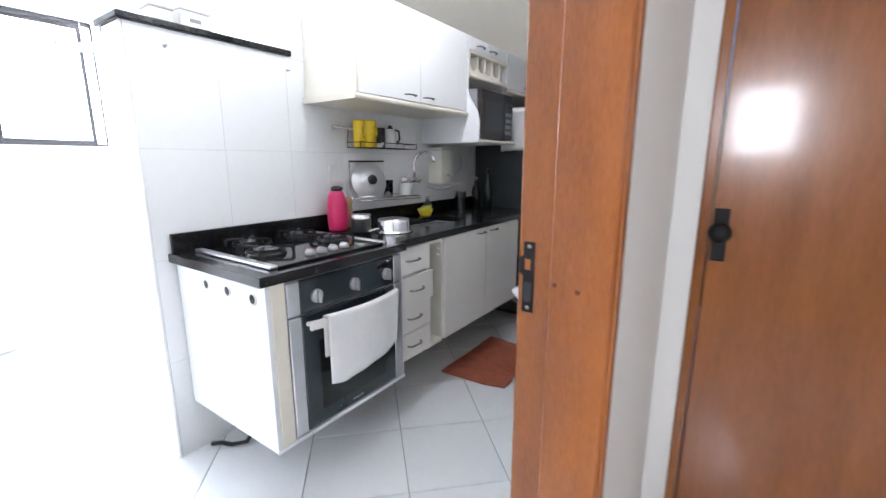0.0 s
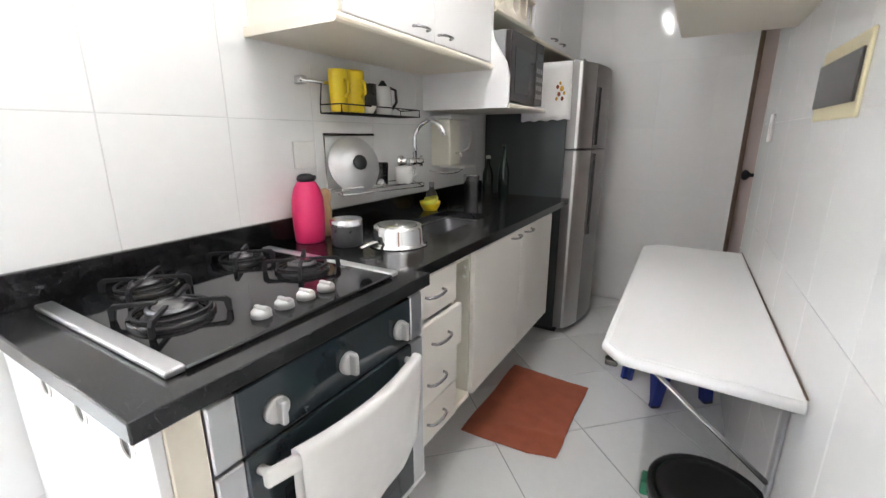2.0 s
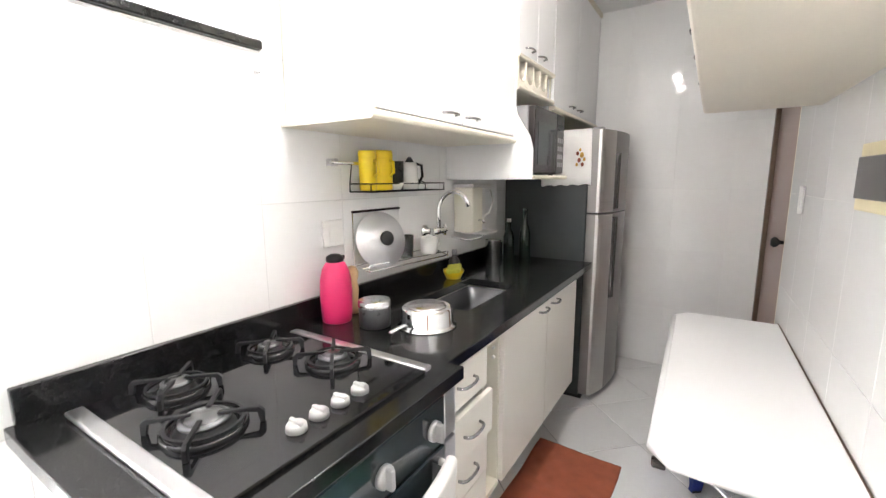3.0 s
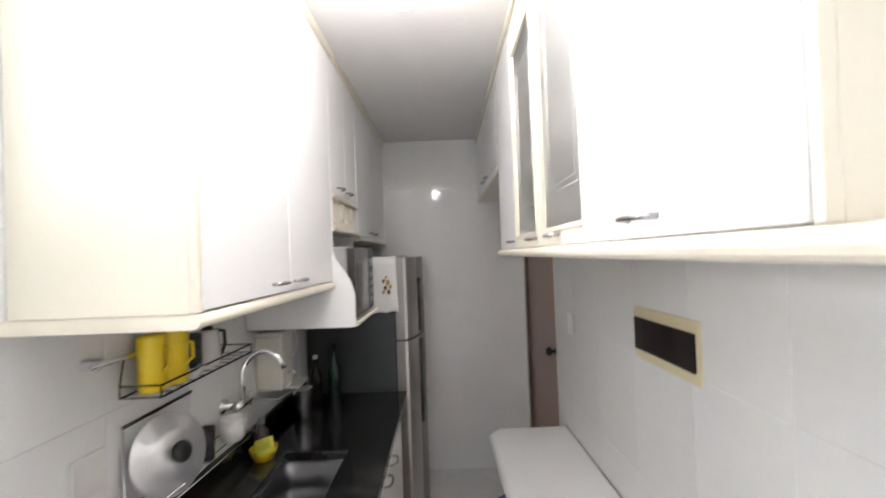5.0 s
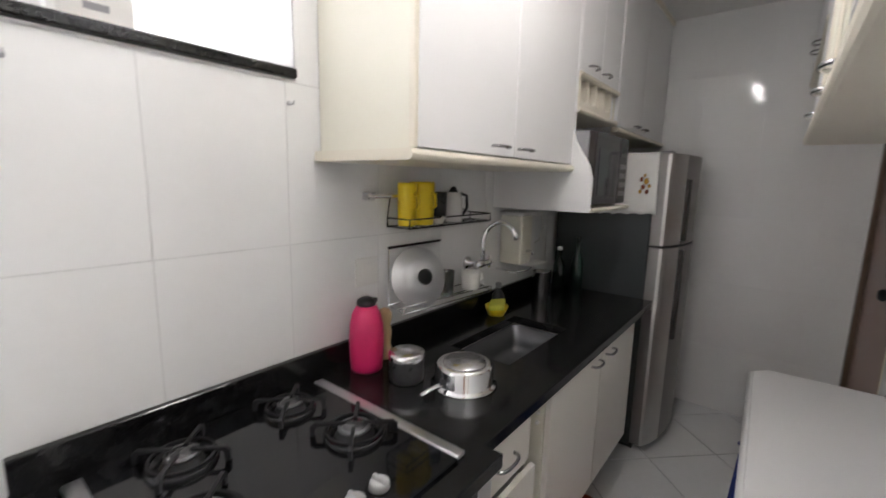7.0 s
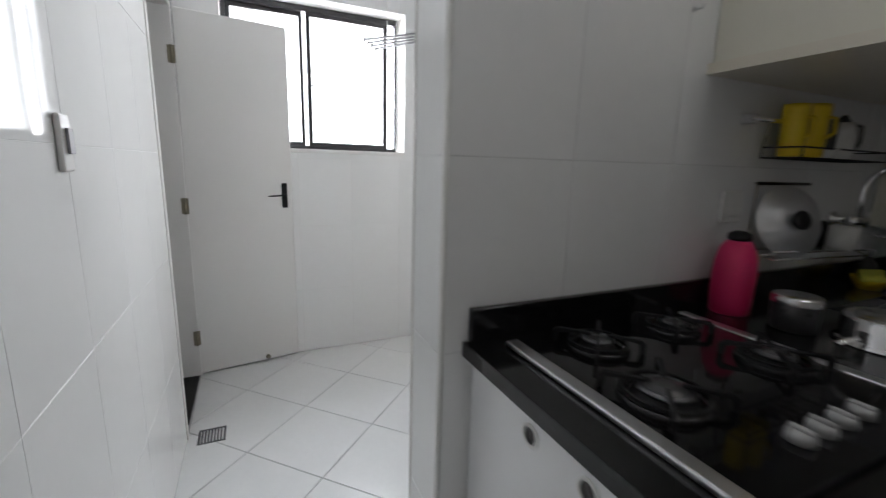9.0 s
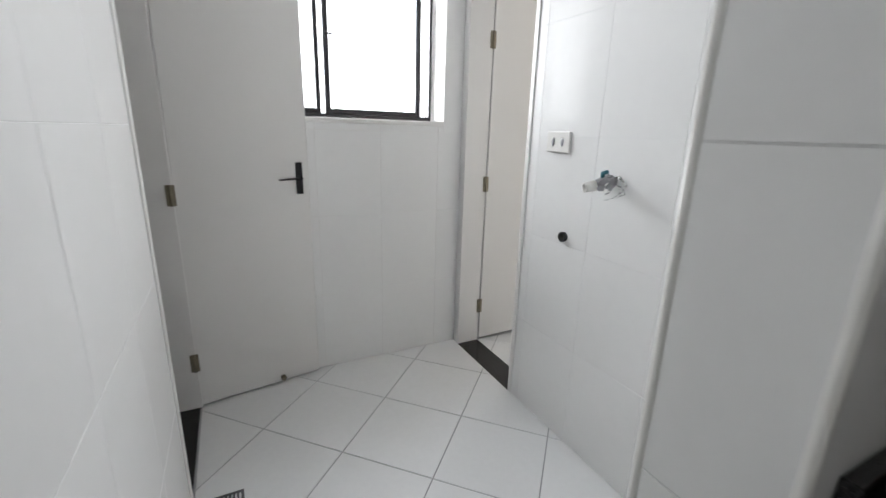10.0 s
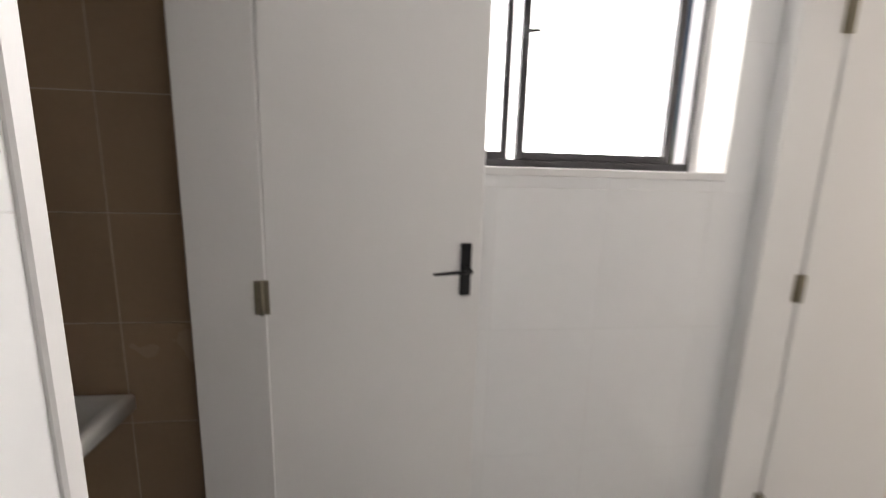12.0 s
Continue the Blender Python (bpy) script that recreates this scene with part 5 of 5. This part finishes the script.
for y0, y1, h in ((0.905, 0.99, 0.075), (1.012, 1.14, 0.095)):
    bx_ = thing("plastic_box", (-1.84, y0, 1.812), "white plastic storage box on the granite coping", "box", "boxes on the coping")
    part("body", box(-1.895, -1.795, y0, y1, 1.8125, 1.8125 + h * 0.8, 0.008, 2), M_WHITEPL, bx_)
    part("lid", box(-1.899, -1.791, y0 - 0.004, y1 + 0.004, 1.813 + h * 0.8, 1.813 + h, 0.005, 2), M_WHITEPL, bx_)
    part("label_bar", box(-1.7948, -1.7938, y0 + 0.04, y1 - 0.045, 1.8125 + h * 0.35, 1.8125 + h * 0.5, 0.0002), M_GREY, bx_)

# ---- table wall: fuse box, switch; ceiling lamp ----

fuse = thing("fuse_box", (XR, 2.04, 1.40), "cream fuse box with smoked window on the tiled wall", "fuse box")
part("frame", box(XR - 0.009, XR - 0.0005, 1.880, 2.245, 1.318, 1.495, 0.004, 2), M_CREAMPL, fuse)
part("window", box(XR - 0.016, XR - 0.0092, 1.892, 2.233, 1.350, 1.460, 0.003, 2), M_DARKWIN, fuse, "smoked plastic window")
sw = thing("light_switch", (XR, 2.97, 1.31), "white light switch on the tiled wall near the door", "switch")
part("plate", box(XR - 0.009, XR - 0.0005, 2.935, 3.010, 1.255, 1.37, 0.003, 2), M_WHITEPL, sw)
part("rocker", box(XR - 0.012, XR - 0.0092, 2.958, 2.987, 1.29, 1.335, 0.001), M_WHITEPL, sw)
# what is fixed to the table wall follows its run
for ob in (db, table, fuse, sw):
    off = ob.location.y - 2.29
    a = math.atan(SKEW)
    d = Vector((ob.location.x - XR, off, 0))
    ob.location.x, ob.location.y = XR + d.x * math.cos(a) - d.y * math.sin(a), 2.29 + d.x * math.sin(a) + d.y * math.cos(a)
    ob.rotation_euler.z = a
cl = thing("ceiling_lamp", (-1.0, 1.775, ZC), "ceiling lamp with two lit fluorescent bulbs", "lamp")
LX, LY, LZ = -1.0, 1.775, ZC - 0.110
# plate added over the bulbs to keep their light off the ceiling
part("base_plate", box(LX - 0.06, LX + 0.06, LY - 0.33, LY + 0.33, ZC - 0.026, ZC - 0.0005, 0.006, 2), M_WHITEPL, cl, "added white plate shading the ceiling from the bulbs")
part("hub", lathe([(0, -0.036), (0.034, -0.036), (0.042, 0.0), (0.040, 0.0835), (0, 0.0835)], (LX, LY, LZ), n=24), M_WHITEPL, cl)
for s in (1, -1):
    part("lamp_holder", lathe([(0, 0.030), (0.024, 0.030), (0.027, 0.04), (0.027, 0.075), (0, 0.075)], (LX, LY, LZ), "Y" if s > 0 else "-Y", 20), M_WHITEPL, cl)
    part("bulb", lathe([(0.020, 0.0755), (0.034, 0.088), (0.037, 0.11), (0.037, 0.27), (0.032, 0.295), (0.016, 0.308), (0, 0.310)], (LX, LY, LZ), "Y" if s > 0 else "-Y", 24), M_LAMP, cl, "lit white bulb")

# ---- laundry ----
airer = thing("drying_rack", (-3.19, YR, 2.04), "white swing-arm drying rack on the laundry wall", "drying rack")
AZ = 2.04
part("wall_bracket", box(-3.215, -3.165, YR - 0.030, YR - 0.0005, AZ - 0.07, AZ + 0.05, 0.004, 2), M_WHITEPL, airer)
part("pivot", lathe([(0, -0.05), (0.010, -0.05), (0.010, 0.05), (0, 0.05)], (-3.195, YR - 0.040, AZ), n=14), M_ALU, airer)
for i in range(4):
    a = math.atan2(-0.36, -0.51) + radians(-4 + 3.4 * i)
    z = AZ - 0.018 + 0.009 * i
    tip = (-3.195 + 0.62 * math.cos(a), YR - 0.040 + 0.62 * math.sin(a), z)
    arm = part("arm", tube([(-3.195, YR - 0.040, z), tip], 0.0075, 10, 0.8), M_GREY, airer)
    part("end_cap", lathe([(0, -0.010), (0.0085, -0.010), (0.0085, 0.010), (0, 0.010)], tip, n=12), M_DARKWIN if i % 2 else M_WHITEPL, arm)
    part("hanging_clip", tube([tip, (tip[0] - 0.012, tip[1] + 0.01, z - 0.02), (tip[0] - 0.02, tip[1] + 0.012, z - 0.045)], 0.0035, 6), M_GREY, arm)
part("brace", tube([(-3.195, YR - 0.031, AZ - 0.062), (-3.32, YR - 0.12, AZ - 0.045), (-3.40, YR - 0.19, AZ - 0.042)], 0.006, 8), M_DARKWIN, airer)
part("cord", tube([(-3.63, 1.225, AZ + 0.02), (-3.63, 1.225, ZC - 0.001)], 0.002, 5), M_WHITEPL, airer)

ls = thing("light_switch", (-2.0, YS, 1.34), "white switch plate with grey rocker on the passage wall", "switch")
part("plate", box(-2.058, -2.006, YS + 0.0005, YS + 0.012, 1.280, 1.392, 0.004, 2), M_WHITEPL, ls)
part("rocker", prism([(-2.048, 1.315), (-2.022, 1.315), (-2.022, 1.365), (-2.048, 1.365)], YS + 0.0132, YS + 0.019, "Y", 0.001), M_GREY, ls)
dr = thing("floor_drain", (-3.05, 0.17, 0), "square steel floor drain in the laundry floor", "drain")
part("frame", join(box(-3.11, -2.99, 0.115, 0.125, -0.001, 0.0035, 0.001), box(-3.11, -2.99, 0.225, 0.235, -0.001, 0.0035, 0.001), box(-3.11, -3.10, 0.125, 0.225, -0.001, 0.0035, 0.001), box(-3.0, -2.99, 0.125, 0.225, -0.001, 0.0035, 0.001)), M_SINK, dr)
for i in range(7):
    part("slat", box(-3.10, -3.0, 0.129 + 0.0135 * i, 0.137 + 0.0135 * i, -0.001, 0.003, 0.0006), M_SINK, dr)
out = thing("wall_socket", (-3.0, YR, 1.31), "white double socket on the tiled laundry wall", "socket")
part("plate", box(-3.085, -2.950, YR - 0.010, YR - 0.0005, 1.268, 1.352, 0.003, 2), M_WHITEPL, out)
for x in (-3.045, -2.99):
    part("outlet", moved(lathe([(0.0, 0), (0.012, 0), (0.010, 0.0015), (0, 0.0015)], (0, 0, 0), "-Y", 16), Matrix.Translation((x, YR - 0.0102, 1.31)) @ Matrix.Diagonal((0.8, 1, 1.5, 1))), M_GREY, out)
vl = thing("water_valve", (-2.69, YR, 1.15), "washing machine tap wrapped in a clear plastic bag", "tap")
part("pipe", tube([(-2.69, YR - 0.001, 1.18), (-2.692, YR - 0.02, 1.179), (-2.695, YR - 0.045, 1.176), (-2.704, YR - 0.075, 1.168)], [0.014, 0.022, 0.024, 0.017], 14), M_GREY, vl)
part("outlet", moved(lathe([(0.008, 0), (0.014, 0), (0.014, 0.03), (0.009, 0.03), (0.008, 0)], (0, 0, 0), "-Y", 16), Matrix.Translation((-2.704, YR - 0.075, 1.168)) @ pose(0, 0, 0, 12, 0, -16) @ Matrix.Scale(1.35, 4)), M_WHITEPL, vl)
part("lever", tube([(-2.695, YR - 0.05, 1.19), (-2.695, YR - 0.052, 1.212), (-2.67, YR - 0.06, 1.217)], 0.008, 8), M_TEALDK, vl, "dark teal tap lever")
bm = bmesh.new()
bmesh.ops.create_icosphere(bm, subdivisions=3, radius=1)
for v in bm.verts:
    n = noise.noise(v.co * 2.3) * 0.35 + noise.noise(v.co * 6) * 0.16
    v.co = Vector((v.co.x * 0.050, v.co.y * 0.050, v.co.z * 0.042)) * (1 + n)
for f in bm.faces:
    f.smooth = False
holes = [f for f in bm.faces if f.calc_center_median().x < -0.012 and f.calc_center_median().z < 0.02]
bmesh.ops.delete(bm, geom=holes, context="FACES")
bag = part("plastic_bag", moved(bm, Matrix.Translation((-2.650, YR - 0.055, 1.165))), G_BAG, vl, "crumpled clear plastic bag")
bag.visible_shadow = False
vl.location.x -= 0.022
solo("pipe_stub", lathe([(0.0, 0.0), (0.021, 0), (0.021, 0.016), (0.015, 0.016), (0.014, 0.006), (0, 0.006)], (-2.932, YR - 0.0005, 0.925), "-Y", 22), M_BLACK, "black drain pipe stub in the laundry wall", "pipe")
solo("drain_cap", lathe([(0, 0), (0.030, 0), (0.030, 0.015), (0.024, 0.022), (0, 0.022)], (-2.358, YR - 0.0005, 0.385), "-Y", 24), M_PIPE, "brown round pipe cap low on the laundry wall", "pipe cap")
solo("wall_plug", lathe([(0, 0), (0.013, 0), (0.0125, 0.0012), (0.007, 0.0012), (0.006, 0.0005), (0, 0.0005)], (-2.315, YR - 0.0005, 1.170), "-Y", 20), M_CREAM, "small cream pipe plug in the laundry wall", "plug")
for foot, tip, m, cat, lab in (((-2.235, 1.440, 0.05), (-1.925, 1.500, 1.38), M_REDPL, "broom", "red broom handle leaning on the half wall"), ((-2.185, 1.470, 0.05), (-2.060, 1.505, 0.915), M_TEALPL, "mop", "short green mop handle with open dark end in the corner"),
                               ((-2.150, 1.440, 0.05), (-1.925, 1.515, 1.36), M_TEALPL, "mop", "long green mop handle leaning on the half wall"), ((-2.215, 1.475, 0.05), (-1.925, 1.520, 1.30), M_PEACH, "squeegee", "peach squeegee handle leaning on the half wall")):
    st = thing(cat, (foot[0], foot[1], 0), lab, cat, "cleaning tools")
    part("pole", tube([foot, tip], 0.0125, 14), m, st)
    part("head", moved(box(-0.055, 0.055, -0.014, 0.014, 0.0, 0.055, 0.006), Matrix.Translation((foot[0], foot[1], 0)) @ pose(0, 0, 0, 0, 0, 20)), M_PEACH if m is M_TEALPL else m, st)
    d = (Vector(tip) - Vector(foot)).normalized()
    part("end_cap", moved(lathe([(0.0128, -0.004), (0.0128, 0.001), (0.009, 0.001), (0, -0.002)], (0, 0, 0), n=14), Matrix.Translation(tip) @ d.to_track_quat("Z", "Y").to_matrix().to_4x4()), M_BLACK, st)

# ---- bathroom basin ----
wb = thing("wash_basin", (-3.65, -0.5, 0.62), "white ceramic wash basin on the brown tiled wall", "basin")
WZ = 0.725
bm = prism([(-3.862, -0.78), (-3.585, -0.78), (-3.525, -0.75), (-3.49, -0.68), (-3.482, -0.56), (-3.49, -0.44), (-3.525, -0.37), (-3.585, -0.34), (-3.862, -0.34)], WZ - 0.052, WZ, "Z")
foot = min(bm.faces, key=lambda f: f.calc_center_median().z)
for size, deep in ((0.90, 0.02), (0.75, 0.05), (0.45, 0.06)):
    foot = bmesh.ops.extrude_discrete_faces(bm, faces=[foot])["faces"][0]
    for v in foot.verts:
        v.co = (-3.862 + (v.co.x + 3.862) * size, -0.56 + (v.co.y + 0.56) * size, v.co.z - deep)
bm.faces.ensure_lookup_table()
rim = max(bm.faces, key=lambda f: f.calc_center_median().z)
for wide, deep in ((0.035, 0.008), (0.03, 0.06), (0.05, 0.03)):
    bmesh.ops.inset_region(bm, faces=[rim], thickness=wide, use_even_offset=True)
    for v in rim.verts:
        v.co.z -= deep
bmesh.ops.bevel(bm, geom=[e for e in bm.edges if all(v.co.z > WZ - 0.001 for v in e.verts)], offset=0.016, segments=4, affect="EDGES", profile=0.5)
for f in bm.faces:
    f.smooth = True
part("bowl", bm, M_CERAMIC, wb)
part("pedestal", lathe([(0.10, 0), (0.085, 0.1), (0.07, 0.45), (0.085, 0.553), (0, 0.553)], (-3.73, -0.56, 0.0), n=24), M_CERAMIC, wb)

# ---- tiles: walls, then floor ----
tile_meshes = {}


def tile_mesh(w, h, t, mat):
    key = (round(w, 3), round(h, 3), mat.name)
    if key not in tile_meshes:
        c = 0.0006
        v, f = [], []
        for d, s in ((0.0, 0.0), (t - c, 0.0), (t, c)):
            v += [(s, s, d), (w - s, s, d), (w - s, h - s, d), (s, h - s, d)]
        for a in (0, 4):
            for i in range(4):
                j = (i + 1) % 4
                f.append((a + i, a + j, a + 4 + j, a + 4 + i))
        f.append((8, 9, 10, 11))
        me = bpy.data.meshes.new("tile")
        me.from_pydata(v, [], f)
        me.materials.append(mat)
        tile_meshes[key] = me
    return tile_meshes[key]


def cut(rects, hole):
    out = []
    for u0, u1, v0, v1 in rects:
        a0, a1, b0, b1 = max(u0, hole[0]), min(u1, hole[1]), max(v0, hole[2]), min(v1, hole[3])
        if a0 >= a1 or b0 >= b1:
            out.append((u0, u1, v0, v1))
            continue
        out += [r for r in ((u0, a0, v0, v1), (a1, u1, v0, v1), (a0, a1, v0, b0), (a0, a1, b1, v1)) if r[1] - r[0] > 0.004 and r[3] - r[2] > 0.004]
    return out


def tile_wall(parent, origin, along, facing, length, height, start, holes=(), pitch=(0.3385, 0.4445), gap=0.003, mat=M_TILE, t=0.006, z_start=0.0):
    """Tiles on a wall: origin at its foot, along and facing unit vectors, start: the first upright joint."""
    al, fa, up = Vector(along), Vector(facing), Vector((0, 0, 1))
    if al.cross(up).dot(fa) < 0:
        origin, al = Vector(origin) + al * length, -al
        start = (length - start) % pitch[0]
        holes = [(length - h[1], length - h[0], h[2], h[3]) for h in holes]
    basis = Matrix((al, up, fa)).transposed().to_4x4()
    u = (start % pitch[0]) - pitch[0]
    while u < length:
        v = z_start
        while v < height:
            r = (max(u + gap / 2, 0.0), min(u + pitch[0] - gap / 2, length), max(v + gap / 2, 0.0), min(v + pitch[1] - gap / 2, height))
            if r[1] - r[0] > 0.006 and r[3] - r[2] > 0.006:
                rects = [r]
                for h in holes:
                    rects = cut(rects, h)
                for u0, u1, v0, v1 in rects:
                    ob = new("tile", tile_mesh(u1 - u0, v1 - v0, t, mat))
                    ob.parent = parent
                    ob.matrix_basis = Matrix.Translation(Vector(origin) - fa * t + al * u0 + up * v0) @ basis
            v += pitch[1]
        u += pitch[0]


tile_wall(wall_west, (XL, YE, 0), (0, 1, 0), (1, 0, 0), YN - YE, ZC, 1.12 - YE, [(-1, 1.49 - YE, 1.786, 3)])
tile_wall(wall_west, (XW, YE, 0), (0, 1, 0), (-1, 0, 0), YR - YE, 1.785, 1.12 - YE)
tile_wall(wall_west, (XW + 0.002, YE, 0), (1, 0, 0), (0, -1, 0), XL - XW - 0.004, 1.785, 0.0)
tile_wall(wall_north, (XL, YN, 0), (1, 0, 0), (0, -1, 0), XR - XL, ZC, 0.26, gap=0.0013)
run = Vector((-SKEW, 1, 0))
tile_wall(wall_east, (xr(1.35), 1.35, 0), run.normalized(), Vector((-1, -SKEW, 0)).normalized(), (YN - 1.35) * run.length, ZC, 0.922 + 0.3385 * 2 - 1.35, [(3.255 - 1.35, 4.07 - 1.35, -1, 2.08)], gap=0.0013)
ew = Vector((xr(1.35) + 0.1862, 1.35 - 0.862, 0))
tile_wall(wall_east, (-0.1862, 0.862, 0), ew.normalized(), Vector((-ew.y, ew.x, 0)).normalized(), ew.length, ZC, 0.06, gap=0.0013)
tile_wall(wall_south, (XF, YS, 0), (1, 0, 0), (0, 1, 0), XR - XF, ZC, 0.12, [(-3.76 - XF, -3.05 - XF, -1, 2.12)], gap=0.0013)
tile_wall(wall_laundry, (XF, YR, 0), (1, 0, 0), (0, -1, 0), XW - XF, ZC, -2.805 - XF, [(-3.83 - XF, -3.208 - XF, -1, 2.11)], (0.345, 0.4445), gap=0.0013)
tile_wall(wall_window, (XF, YS, 0), (0, 1, 0), (1, 0, 0), YR - YS, ZC, 1.045 - YS, [(WY0 - YS, WY1 - YS, WZ0 - 0.022, WZ1)], (0.345, 0.4445), gap=0.0013)
tile_wall(wall_bath, (-3.87, -1.7, 0), (0, 1, 0), (1, 0, 0), YB + 1.7, ZC, 0.1, (), (0.31, 0.31), 0.004, M_TILE_BROWN)

# floor tiles on the diagonal
HX, HY, AX, AY = 0.294, 0.2915, -1.09, 1.495
rooms = [(XW, XR + 0.03, YS, YN), (XF, XW, YS, YR), (-3.80, -2.6, 1.684, 3.1), (-0.19, 1.4, -1.7, HD)]


def clip(poly, lim, axis, keep_less):
    out = []
    for i, p in enumerate(poly):
        q = poly[(i + 1) % len(poly)]
        pin, qin = (p[axis] <= lim) == keep_less or p[axis] == lim, (q[axis] <= lim) == keep_less or q[axis] == lim
        if pin:
            out.append(p)
        if pin != qin:
            k = (lim - p[axis]) / (q[axis] - p[axis])
            out.append((p[0] + k * (q[0] - p[0]), p[1] + k * (q[1] - p[1])))
    return out


def floor_tile(poly):
    cx, cy = sum(p[0] for p in poly) / len(poly), sum(p[1] for p in poly) / len(poly)
    n = len(poly)
    v, f = [], []
    for z, s in ((-0.008, 0.0), (-0.0013, 0.0), (0.0, 0.0013)):
        for x, y in poly:
            d = math.hypot(x - cx, y - cy) or 1
            v.append((x - cx - (x - cx) / d * s, y - cy - (y - cy) / d * s, z))
    for a in (0, n):
        for i in range(n):
            f.append((a + i, a + (i + 1) % n, a + n + (i + 1) % n, a + n + i))
    f.append(tuple(range(2 * n, 3 * n)))
    me = bpy.data.meshes.new("tile")
    me.from_pydata(v, [], f)
    me.materials.append(M_TILE_FLOOR)
    return me, (cx, cy, 0)


diamond, whole = 0.0035, None
for i in range(-12, 10):
    for j in range(-12, 12):
        if (i + j) % 2 == 0:
            continue
        cx, cy = AX + i * HX, AY + j * HY
        g = diamond
        poly0 = [(cx, cy - HY + g), (cx + HX - g, cy), (cx, cy + HY - g), (cx - HX + g, cy)]
        for x0, x1, y0, y1 in rooms:
            poly = poly0
            for lim, axis, less in ((x0, 0, False), (x1, 0, True), (y0, 1, False), (y1, 1, True)):
                poly = clip(poly, lim, axis, less) if len(poly) > 2 else []
            poly = [p for k, p in enumerate(poly) if math.hypot(p[0] - poly[k - 1][0], p[1] - poly[k - 1][1]) > 1e-4]
            if len(poly) < 3:
                continue
            area = abs(sum(p[0] * q[1] - p[1] * q[0] for p, q in zip(poly, poly[1:] + poly[:1]))) / 2
            if area < 0.0004:
                continue
            if len(poly) == 4 and area > 0.98 * 2 * (HX - g) * (HY - g):
                if whole is None:
                    whole = floor_tile(poly)[0]
                me, place = whole, (cx, cy, 0)
            else:
                me, place = floor_tile(poly)
            ob = new("tile", me)
            ob.parent, ob.location = floor, place
